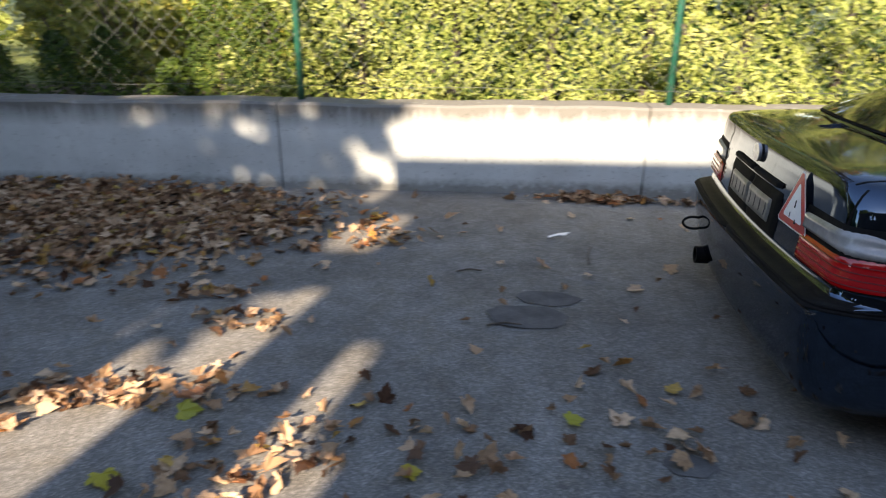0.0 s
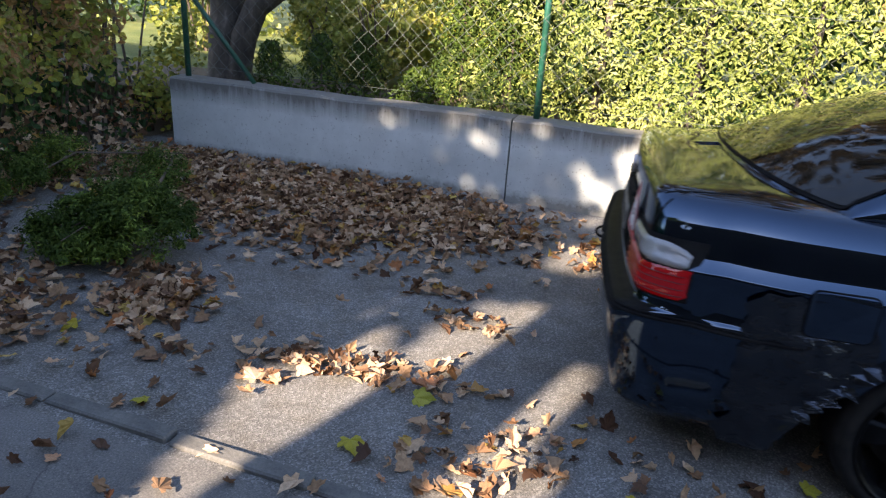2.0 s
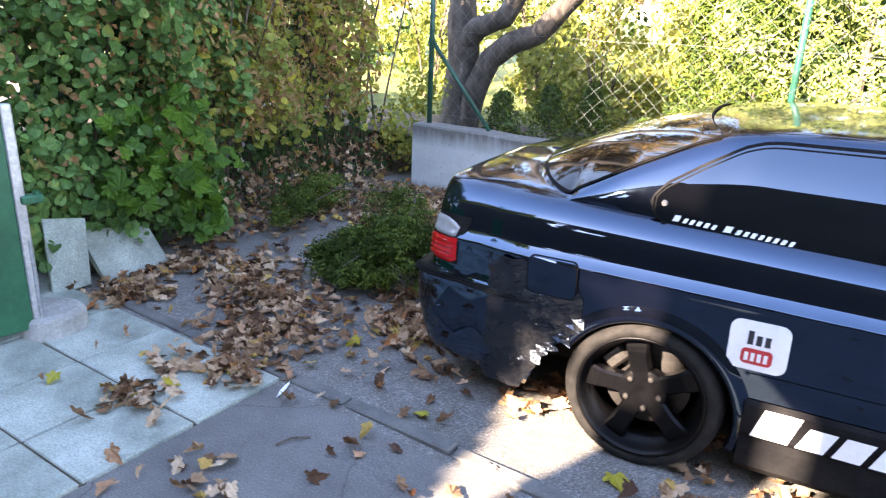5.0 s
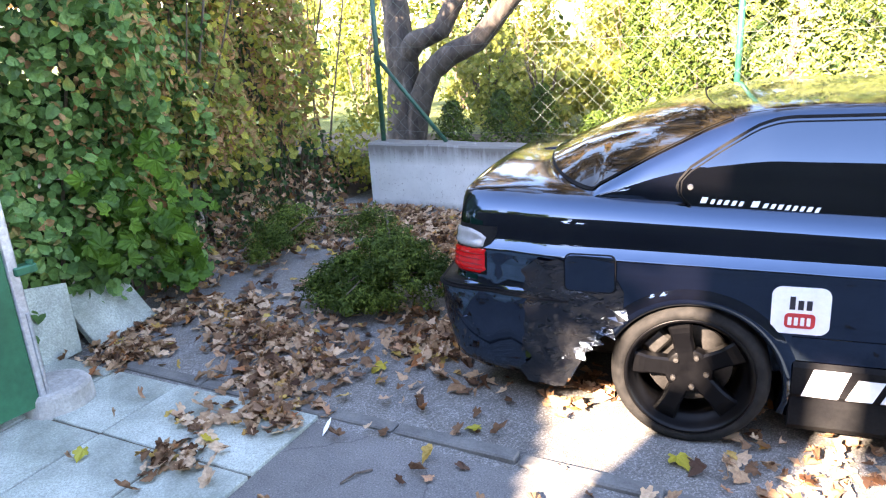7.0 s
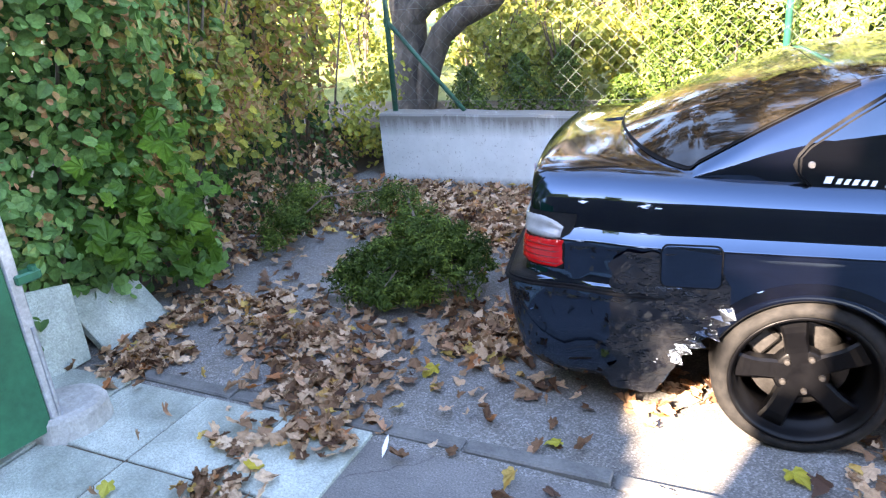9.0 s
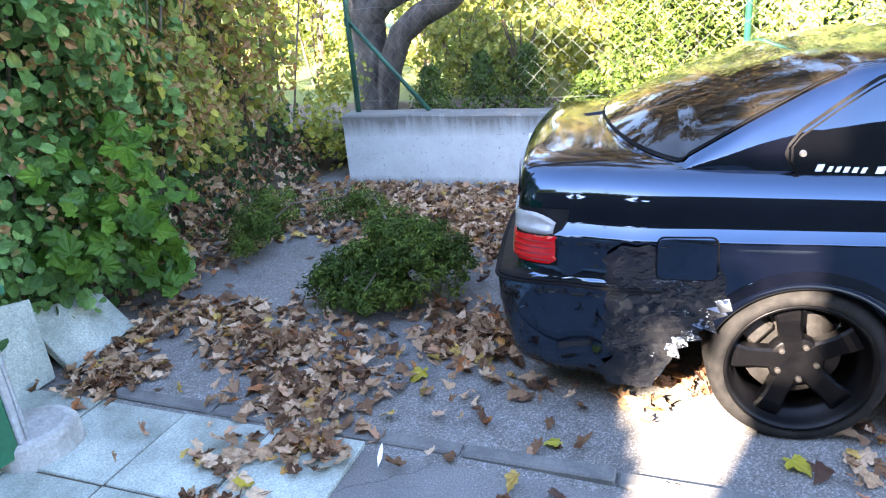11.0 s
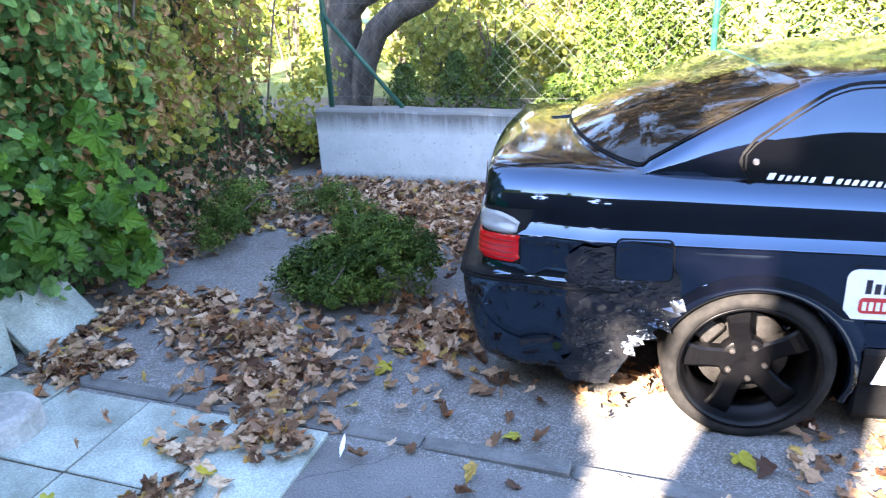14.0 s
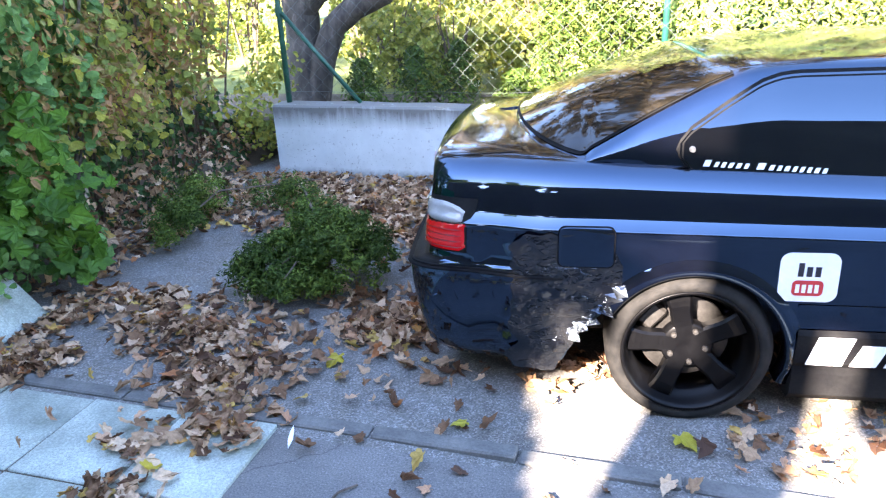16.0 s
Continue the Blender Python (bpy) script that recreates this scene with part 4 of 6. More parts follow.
def build_side_details(car):
    # fuel flap and its gap
    strip_on_side("flap_gap", rounded(-0.392, -0.216, 0.541, 0.676, 0.022), 0.0066, 0.0010, M_TRIM, car)
    strip_on_side("fuel_flap", rounded(-0.388, -0.220, 0.545, 0.672, 0.02), 0.0076, 0.0012, M_PAINT, car, label="black fuel filler flap")
    # crumpled rear quarter and torn bumper corner
    pb = bmesh.new()
    rows = []
    n, m = 50, 50
    def crush(x, z):
        p = Vector((x * 9, 0, z * 13))
        d = 0.014 * noise.noise(p * 0.8) + 0.012 * abs(noise.noise(p * 1.9 + Vector((3, 1, 2)))) + 0.003 * abs(noise.noise(p * 5))
        return d
    def edge_fade(f, g):
        return min(1, 6 * f, 6 * (1 - f), 6 * g, 6 * (1 - g) + 0.4)
    for i in range(n + 1):
        f = i / n
        x = -0.54 + 0.35 * f
        zlow = 0.158 + 0.02 * noise.noise(Vector((x * 24, 7, 0)))
        if x > -0.40:
            zlow = lerp_table([(-0.40, 0.16), (-0.335, 0.27), (-0.30, 0.345), (-0.27, 0.385), (-0.24, 0.42), (-0.20, 0.46)], x) + 0.018 * noise.noise(Vector((x * 60, 3, 0)))
        ztop = lerp_table([(-0.55, 0.60), (-0.50, 0.645), (-0.40, 0.648), (-0.30, 0.645), (-0.22, 0.60), (-0.19, 0.545)], x) + 0.012 * noise.noise(Vector((x * 30, 1, 4)))
        row = []
        for j in range(m + 1):
            g = j / m
            z = zlow + (ztop - zlow) * g
            w = body_y(max(z, 0.21)) - 0.045 * max(0.0, (-0.44 - x) / 0.26) ** 2
            e = edge_fade(f, g) * (0.12 if z > 0.54 else 1.0)
            ragged = 0.05 * noise.noise(Vector((z * 17, 2, 8))) * max(0.0, 1 - f * 5)
            row.append(pb.verts.new((x + ragged, -(w + 0.0035 + max(-0.002, crush(x, z)) * e + (0.012 * max(0, 0.3 - g) if x > -0.45 else 0)), z)))
        rows.append(row)
    for r0, r1 in zip(rows, rows[1:]):
        for k in range(m):
            pb.faces.new((r0[k], r1[k], r1[k + 1], r0[k + 1]))
    bmesh.ops.recalc_face_normals(pb, faces=pb.faces[:])
    part("crumpled_panel", pb, M_CRUMPLED, car, "crushed and taped black rear quarter panel, torn edge", smooth=True)
    # torn strips hanging at the arch
    for q in range(7):
        x, z = -0.345 + q * 0.024, 0.30 + q * 0.026
        dx, dz = random.uniform(0.015, 0.05), random.uniform(-0.03, 0.01)
        y = -(body_y(z) + 0.006)
        sb = bmesh.new()
        vs = [sb.verts.new(p) for p in ((x - 0.02, y, z + 0.02), (x + 0.02, y, z + 0.03), (x + dx, y - 0.02, z + dz), (x - 0.004, y - 0.014, z - 0.012))]
        sb.faces.new(vs)
        part("torn_flap", sb, M_CRUMPLED, car, "torn plastic strip")
    # door gap, moulding
    for side in (-1, 1):
        for x0 in (0.73, 1.86):
            pb = bmesh.new()
            zs = [0.36 + (level_z(0.84, x0) - 0.36) * k / 14 for k in range(15)]
            rows = [[pb.verts.new((x0 + d + (0.03 * (0.5 - z) if z < 0.5 else 0), side * (body_y(z + max(0, x0 + 0.3) * 0.034 * max(0, (z - 0.5) / 0.35)) + 0.0015), z)) for d in (0, 0.006)] for z in zs]
            for r0, r1 in zip(rows, rows[1:]):
                pb.faces.new((r0[0], r0[1], r1[1], r1[0]))
            part("door_gap", pb, M_TRIM, car)
        strip_on_side("side_moulding", [(0.335, 0.428), (2.26, 0.428), (2.26, 0.437), (0.335, 0.437)], 0.0005, 0.004, M_PAINT, car, side)
        hb = box_bm(0.80, 0.96, -0.012, 0.012, 0.60, 0.625, 0.006)
        o = part("door_handle", hb, M_PAINT, car)
        o.matrix_basis = pose(0, side * 0.855, 0)
    # square sticker with plain shapes
    st = strip_on_side("square_sticker", rounded(0.268, 0.436, 0.448, 0.606, 0.03, shear=-0.02), 0.001, 0.0015, M_WHITE, car, label="white square sticker with dark and red shapes")
    strip_on_side("red_shape", rounded(0.306, 0.394, 0.468, 0.518, 0.014), 0.0028, 0.001, M_STICKRED, st)
    for q in range(3):
        strip_on_side("dark_bar", [(0.318 + q * 0.024, 0.530), (0.334 + q * 0.024, 0.530), (0.334 + q * 0.024, 0.562 + (0.012 if q == 0 else 0)), (0.318 + q * 0.024, 0.562 + (0.012 if q == 0 else 0))], 0.0028, 0.001, M_INK, st)
    for q in range(4):
        strip_on_side("pale_bar", [(0.316 + q * 0.018, 0.478), (0.327 + q * 0.018, 0.478), (0.327 + q * 0.018, 0.505), (0.316 + q * 0.018, 0.505)], 0.004, 0.001, M_WHITE, st)
    # large slanted white lettering on the skirt, as plain bars
    x = 0.375
    for wd, hgt in ((0.105, 0.095), (0.075, 0.072), (0.075, 0.072), (0.08, 0.072), (0.075, 0.072), (0.07, 0.072)):
        part("skirt_bar", prism_bm([(x, 0.238), (x + wd, 0.238), (x + wd + 0.030, 0.238 + hgt), (x + 0.030, 0.238 + hgt)], 0.0015, lambda u, v, d: (u, -(0.8565 + d), v)), M_WHITE, car, "white slanted lettering bar")
        x += wd + 0.022


def build_wheel(car, side, x):
    """A dished five-spoke wheel; local -y is its outer face."""
    axle = new("wheel")
    axle.parent = car
    axle.matrix_basis = pose(x, side * 0.845, HUB_Z, 0, 0, 0 if side < 0 else 180)
    axle["label"] = "matt black five-spoke deep-dish wheel with worn tyre"
    R = TYRE_R
    tyre = part("tyre", lathe_bm([(0.200, 0.012), (0.212, 0.0), (0.232, -0.006), (0.250, 0.006), (R - 0.002, 0.026), (R, 0.045), (R, 0.165), (R - 0.003, 0.185), (0.24, 0.205), (0.212, 0.21), (0.2, 0.2)], 64), M_TYRE, axle, "worn low-profile tyre", smooth=True)
    rim = part("rim", lathe_bm([(0.203, 0.012), (0.214, -0.002), (0.211, -0.006), (0.203, -0.003), (0.199, 0.012), (0.192, 0.02), (0.186, 0.055), (0.176, 0.06), (0.172, 0.10), (0.168, 0.19), (0.2, 0.2)], 64), M_RIM, axle, "matt black rim", smooth=True)
    for k in range(5):
        a0 = 2 * math.pi * k / 5
        sb = bmesh.new()
        rows = []
        for i in range(9):
            f = i / 8
            r = 0.035 + (0.186 - 0.035) * f
            hw = lerp_table([(0, 0.030), (0.25, 0.034), (0.6, 0.033), (1.0, 0.042)], f)
            yf = lerp_table([(0, 0.046), (0.3, 0.044), (0.8, 0.030), (1.0, 0.034)], f)
            rows.append([sb.verts.new((r, y, s)) for s, y in ((-hw, yf + 0.04), (-hw, yf + 0.008), (-hw + 0.008, yf), (hw - 0.008, yf), (hw, yf + 0.008), (hw, yf + 0.04))])
        for r0, r1 in zip(rows, rows[1:]):
            for j in range(5):
                sb.faces.new((r0[j], r0[j + 1], r1[j + 1], r1[j]))
        sb.faces.new(rows[-1])
        bmesh.ops.recalc_face_normals(sb, faces=sb.faces[:])
        bmesh.ops.transform(sb, matrix=Matrix.Rotation(a0, 4, "Y"), verts=sb.verts[:])
        part("spoke", sb, M_RIM, axle)
        bb = lathe_bm([(0.0, -0.008), (0.0085, -0.007), (0.010, 0.0), (0.010, 0.01)], 12)
        bb2 = part("wheel_bolt", bb, M_DISC, axle, "bare steel wheel bolt")
        bb2.matrix_basis = Matrix.Rotation(a0 + math.pi / 5, 4, "Y") @ Matrix.Translation((0.058, 0.044, 0))
    part("hub", lathe_bm([(0.0, 0.05), (0.03, 0.047), (0.075, 0.045), (0.082, 0.052), (0.082, 0.09)], 30), M_RIM, axle, smooth=True)
    return axle


def build_brake(car, side, x):
    s = -side
    d = part("brake_disc", lathe_bm([(0.06, 0.0), (0.145, 0.0), (0.145, 0.02), (0.06, 0.02)], 36), M_DISC, car, "worn brake disc")
    d.matrix_basis = pose(x, side * 0.725, HUB_Z, 0, 0, 0 if side < 0 else 180)
    cb = box_bm(-0.045, 0.045, -0.03, 0.05, -0.025, 0.04, 0.01)
    c = part("brake_caliper", cb, M_DISC, car, "greasy brake caliper")
    c.matrix_basis = pose(x - 0.105, side * 0.735, HUB_Z + 0.08, 0, -50, 0 if side < 0 else 180)


def build_car():
    car = new("car")
    tagged(car, "black dented coupe with matt black wheels and stickers", "car")
    build_body(car)
    build_glasshouse(car)
    build_tail(car)
    build_side_details(car)
    wheels = []
    for x in WHEELS.values():
        for side in (-1, 1):
            wheels.append((build_wheel(car, side, x), side, x))
            build_brake(car, side, x)
    for side in (-1, 1):
        lens = box_bm(-0.03, 0.03, -0.2, 0.2, -0.05, 0.05, 0.012)
        o = part("headlight", lens, M_CLEAR, car)
        o.matrix_basis = pose(3.165, side * 0.5, 0.55)
        mb = box_bm(-0.06, 0.06, -0.09, 0.09, -0.05, 0.05, 0.025, 2)
        o = part("wing_mirror", mb, M_PAINT, car)
        o.matrix_basis = pose(1.5, side * 0.87, 0.87)
    return car, wheels


CAR, CAR_WHEELS = build_car()


# the rear axle's middle on the ground, heading and lean, in reverse until 4.7 s
CAR_ROWS = [(0.0, 1.871, 2.785, -4.5, -2.6), (0.5, 1.452, 2.835, -2.8, -2.6), (1.0, 1.145, 2.90, -0.3, -2.6), (1.5, 0.834, 2.935, 2.5, -2.5), (2.0, 0.467, 2.955, 5.0, -2.3),
            (2.5, 0.110, 2.945, 6.0, -2.0), (3.0, -0.205, 2.89, 4.5, -1.5), (3.5, -0.420, 2.855, 3.5, -1.2), (4.0, -0.764, 2.817, 5.0, -1.2), (4.5, -1.098, 2.785, 6.2, -1.2),
            (4.7, -1.165, 2.772, 6.0, -1.2), (5.0, -1.165, 2.772, 6.0, -1.2), (16.0, -1.165, 2.772, 6.0, -1.2)]


def motions():
    walk(CAR, [(t, pose(x, y, (float(ground_z(x, y)) if x > -1.1 else -0.035) + 0.84 * math.sin(radians(roll)), roll, 0, yaw)) for t, x, y, yaw, roll in CAR_ROWS])
    for axle, side, x in CAR_WHEELS:
        rows = []
        for t, d in WHEEL_ROWS:
            spin = math.degrees(d / TYRE_R) + 42
            base = pose(x, side * 0.845, HUB_Z, 0, 0, 0 if side < 0 else 180)
            rows.append((t, base @ pose(0, 0, 0, 0, spin if side < 0 else -spin, 0)))
        walk(axle, rows)
    blow_away()


def travel_at(t):
    return lerp_table([(r[0], r[1] + 1.165) for r in CAR_ROWS], t)


WHEEL_ROWS = [(k * 0.25, travel_at(k * 0.25)) for k in range(21)] + [(16.0, 0.0)]


# ---- fence on the wall ----
def build_fence():
    f = thing("fence", pose(0, 0, 0), "green chain-link fence with posts on the low wall", "fence")
    y = 4.655
    for x in (-3.81, -1.13, 1.14, 3.4, 5.7):
        bm = tube_bm([(x, y, 0.44), (x, y, 1.2), (x, y, 1.92)], 0.021, 12)
        part("post", bm, M_POST, f, smooth=True)
        cap = tube_bm([(x, y, 1.92), (x, y, 1.945)], [0.025, 0.014], 12)
        part("post_cap", cap, M_POST, f)
    part("brace", tube_bm([(-3.80, y - 0.005, 1.17), (-3.23, y - 0.005, 0.52)], 0.017, 10), M_POST, f, "slanting green brace", smooth=True)
    part("brace_clamp", tube_bm([(-3.81, y, 1.14), (-3.81, y, 1.20)], 0.028, 12), M_POST, f)
    for z in (0.60, 1.25, 1.88):
        bm = bmesh.new()
        pts = [(-3.81 + 9.5 * k / 40, y - 0.022, z + 0.006 * math.sin(k * 1.7)) for k in range(41)]
        part("tension_wire", tube_bm(pts, 0.0016, 4, bm), M_WIRE, f)
    v, fc = [], []
    x0, x1, z0, z1, step = -3.81, 5.7, 0.56, 1.88, 0.062
    n = int((x1 - x0) / step)
    rows = int((z1 - z0) / (step * 0.9))
    r = 0.0014
    for i in range(n):
        flip = 1 if i % 2 == 0 else -1
        prev = None
        for j in range(rows + 1):
            zig = 0.5 * step * (1 if j % 2 == 0 else -1) * flip
            px = x0 + (i + 0.5) * step + zig + 0.012 * math.sin(i * 0.7 + j * 0.35)
            pz = z0 + (z1 - z0) * j / rows
            b = len(v)
            py = y - 0.025 + 0.004 * flip + 0.012 * math.sin(px * 2.2 + pz * 1.5)
            v += [(px - r, py - r, pz), (px + r, py - r, pz), (px, py + r, pz)]
            if prev is not None:
                for k in range(3):
                    fc.append((prev + k, prev + (k + 1) % 3, b + (k + 1) % 3, b + k))
            prev = b
    from_arrays("wire_mesh", v, fc, M_WIRE, f)


build_fence()


# ---- garden behind the wall ----
def build_back_ground():
    b = from_arrays("bed", [(-9, 4.765, 0.36), (9, 4.765, 0.36), (9, 6.0, 0.36), (-9, 6.0, 0.36)], [(0, 1, 2, 3)], M_SOIL)
    tagged(b, "dark soil bed behind the wall", "soil", kind="structure")
    l = from_arrays("lawn", [(-40, 6.0, 0.355), (40, 6.0, 0.355), (40, 60, 0.35), (-40, 60, 0.35)], [(0, 1, 2, 3)], M_GRASS)
    tagged(l, "garden lawn beyond the fence", "lawn", kind="structure")


build_back_ground()


def build_thuja_hedge():
    h = thing("thuja_hedge", pose(0, 0, 0), "sunlit yellow-green thuja hedge behind the fence", "hedge")
    x = np.concatenate((RNG.uniform(-1.75, 3.2, 42000), RNG.uniform(3.2, 7.0, 6000)))
    n = len(x)
    z = 0.36 + RNG.uniform(0, 1, n) * 1.9
    lump = 0.10 * np.sin(x * 6.1 + 1.3 * np.sin(z * 5)) + 0.09 * np.sin(z * 8.3 + x * 3.7) + 0.05 * np.sin(x * 17 + z * 13)
    y = 4.95 + lump * 1.3 + np.abs(RNG.normal(0, 0.09, n)) + 0.05 * (z > 1.9)
    thin = (x < -1.2) & (RNG.uniform(0, 1, n) < 0.35)
    keep = ~thin
    pos = np.stack((x, y, z), 1)[keep]
    up = np.tile((0, -1.0, 0.5), (len(pos), 1))
    foliage("thuja_foliage", pos, up, RNG.uniform(0.022, 0.055, len(pos)), M_THUJA, h, SPRAY, SPRAY_F, lean=0.75)
    # large dark leaves behind the sprays: shade between them given as colour
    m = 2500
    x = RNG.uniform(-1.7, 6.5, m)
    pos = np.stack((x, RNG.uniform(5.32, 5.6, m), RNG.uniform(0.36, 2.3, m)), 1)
    foliage("inner_foliage", pos, np.tile((0, -1.0, 0.1), (m, 1)), RNG.uniform(0.12, 0.22, m), M_DARKLEAF_SHADE, h, OVAL, OVAL_F, lean=0.5)
    for k in range(12):
        xx = -1.5 + k * 0.65
        part("stem", tube_bm([(xx, 5.25, 0.3), (xx + 0.03, 5.27, 1.2), (xx, 5.25, 2.1)], [0.035, 0.025, 0.008], 6), M_BARK, h)


build_thuja_hedge()


def conifer_points(n, h, r):
    f = RNG.uniform(0, 1, n) ** 0.8
    rad = r * (1 - f) ** 0.55 * RNG.uniform(0.45, 1.12, n) + 0.02
    a = RNG.uniform(0, 2 * math.pi, n)
    rad = rad * (1 + 0.25 * np.sin(a * 4 + f * 11))
    pos = np.stack((rad * np.cos(a), rad * np.sin(a), f * h), 1)
    up = np.stack((np.cos(a), np.sin(a), np.full(n, 0.7)), 1)
    return pos, up


def build_young_thujas():
    for x, h, r, y in ((-3.40, 0.42, 0.17, 5.15), (-2.98, 0.50, 0.18, 5.2), (-2.62, 0.54, 0.17, 5.2), (-2.17, 0.32, 0.20, 5.2), (-1.84, 1.25, 0.24, 5.25), (-1.42, 1.45, 0.28, 5.05)):
        t = thing("young_thuja", pose(x, y, 0.36), "small dark green young thuja behind the wall" if h < 1 else "taller dark green thuja at the end of the hedge", "shrub", "young thujas")
        pos, up = conifer_points(1500 if h < 1 else 4200, h, r)
        foliage("foliage", pos, up, RNG.uniform(0.025, 0.055, len(pos)), M_CONIFER, t, SPRAY, SPRAY_F, lean=0.6)
        part("stem", tube_bm([(0, 0, 0), (0, 0, h * 0.9)], [0.012, 0.004], 6), M_TWIG, t)


build_young_thujas()


def limb(bm, points, radii, sides=12):
    """A limb with swellings, resampled along its points."""
    pts, rad = [], []
    for i in range(len(points) - 1):
        a, b = Vector(points[i]), Vector(points[i + 1])
        for k in range(6):
            f = k / 6
            q = a.lerp(b, f)
            q += Vector((noise.noise(q * 3), noise.noise(q * 3 + Vector((5, 0, 0))), 0)) * 0.02
            pts.append(q)
            rad.append((radii[i] + (radii[i + 1] - radii[i]) * f) * (1 + 0.10 * noise.noise(q * 5)))
    pts.append(Vector(points[-1]))
    rad.append(radii[-1])
    return tube_bm(pts, rad, sides, bm)


def build_old_tree():
    t = thing("old_tree", pose(0, 0, 0), "old tree with two bent grey-brown limbs behind the fence", "tree")
    bm = limb(bmesh.new(), [(-4.13, 5.6, 0.2), (-4.12, 5.6, 0.45), (-4.11, 5.6, 0.8), (-4.10, 5.6, 1.12), (-4.16, 5.62, 1.6), (-4.35, 5.7, 2.6), (-4.5, 5.8, 3.8)], [0.23, 0.19, 0.155, 0.15, 0.125, 0.09, 0.05], 16)
    part("trunk", bm, M_BARK, t, smooth=True)
    bm = limb(bmesh.new(), [(-4.04, 5.56, 0.35), (-3.92, 5.56, 0.74), (-3.79, 5.57, 1.00), (-3.60, 5.58, 1.14), (-3.34, 5.58, 1.24), (-2.9, 5.6, 1.7), (-2.5, 5.7, 3.0)], [0.12, 0.108, 0.105, 0.10, 0.095, 0.075, 0.03], 14)
    part("limb", bm, M_BARK, t, smooth=True)
    bm = limb(bmesh.new(), [(-4.10, 5.57, 1.12), (-3.92, 5.55, 1.27), (-3.66, 5.55, 1.36), (-3.4, 5.6, 1.8), (-3.2, 5.6, 2.6)], [0.12, 0.10, 0.09, 0.07, 0.03], 12)
    part("limb", bm, M_BARK, t, smooth=True)
    cen = np.stack((RNG.uniform(-6.5, 1.0, 150), RNG.uniform(6.6, 8.2, 150), RNG.uniform(2.4, 7.4, 150)), 1)
    p, d = clumps(cen, RNG.uniform(0.25, 0.6, 150), 24000, 0.8, 0.2)
    foliage("crown", p, d + np.array((0, 0, 0.5)), RNG.uniform(0.08, 0.15, len(p)), M_CROWN, t, OVAL, OVAL_F, lean=0.7)


build_old_tree()


def build_garden():
    """Shrubs, a weeping willow and tall trees beyond the fence."""
    for k, (x, y, w, hgt, n, m) in enumerate(((-5.6, 7.2, 0.8, 1.5, 1500, M_GARDEN), (-4.5, 7.8, 0.8, 1.9, 1500, M_GARDEN), (-3.4, 7.0, 0.8, 1.3, 2200, M_GARDEN), (-2.4, 7.6, 0.8, 1.2, 1800, M_GARDEN),
                                              (-1.3, 7.0, 0.7, 1.5, 1800, M_THUJA), (-0.4, 6.8, 0.7, 2.0, 2000, M_THUJA), (-6.4, 6.0, 0.8, 1.8, 1500, M_GARDEN), (-2.9, 6.1, 0.6, 0.7, 2200, M_GARDEN), (-3.6, 6.4, 0.6, 0.9, 2000, M_GARDEN), (-2.2, 6.6, 0.6, 0.6, 1800, M_LIME), (-2.0, 6.0, 0.4, 0.35, 900, M_THUJA))):
        s = thing("garden_shrub", pose(x, y, 0.35), "loose yellow-green autumn shrub in the garden", "shrub", "garden shrubs")
        c = np.stack((RNG.normal(0, w * 0.4, 26), RNG.normal(0, w * 0.35, 26), RNG.uniform(0.1, hgt, 26)), 1)
        p, d = clumps(c, RNG.uniform(0.12, 0.30, 26), n, 0.9, 0.3)
        p[:, 2] = np.maximum(p[:, 2], 0.02)
        foliage("foliage", p, d + np.array((0, -0.4, 0.3)), RNG.uniform(0.035, 0.075, n), m, s, OVAL, OVAL_F, lean=0.7)
        for q in range(9):
            a = RNG.uniform(0, 6.28)
            part("stem", tube_bm([(0.05 * math.cos(a), 0.05 * math.sin(a), 0), (0.2 * math.cos(a) * w, 0.2 * math.sin(a) * w, hgt * 0.5), (0.5 * math.cos(a) * w, 0.5 * math.sin(a) * w, hgt)], [0.018, 0.012, 0.004], 5), M_TWIG, s)
    for k in range(11):
        x, y = -9.5 + k * 1.15, 9.6 + 0.5 * math.sin(k * 2.1)
        s = thing("far_shrub", pose(x, y, 0.35), "dense shrub along the far side of the garden", "shrub", "far shrubs")
        c = np.stack((RNG.normal(0, 0.5, 24), RNG.normal(0, 0.3, 24), RNG.uniform(0.1, 2.2, 24)), 1)
        p, d = clumps(c, RNG.uniform(0.22, 0.40, 24), 1100, 0.9, 0.3)
        p[:, 2] = np.maximum(p[:, 2], 0.02)
        foliage("foliage", p, d + np.array((0, -0.4, 0.3)), RNG.uniform(0.07, 0.13, len(p)), M_DARKLEAF_SHADE if k % 3 == 1 else M_THUJA if k % 3 == 0 else M_GARDEN, s, OVAL, OVAL_F, lean=0.7)
    w = thing("willow", pose(-2.2, 8.2, 0.35), "weeping willow with hanging pale yellow leaves", "tree")
    bm = limb(bmesh.new(), [(0, 0.6, 0), (0.05, 0.6, 1.6), (0.0, 0.5, 3.4)], [0.2, 0.16, 0.08], 12)
    part("trunk", bm, M_BARK, w, smooth=True)
    P = []
    for q in range(170):
        x, y = RNG.normal(0, 0.75), RNG.normal(0, 0.5)
        z = RNG.uniform(2.6, 4.4)
        L = RNG.uniform(1.2, 3.4)
        for j in range(int(L / 0.045)):
            P.append((x + 0.05 * math.sin(j * 0.13 + q), y + 0.04 * math.cos(j * 0.11), max(0.25, z - j * 0.045)))
    P = np.array(P)
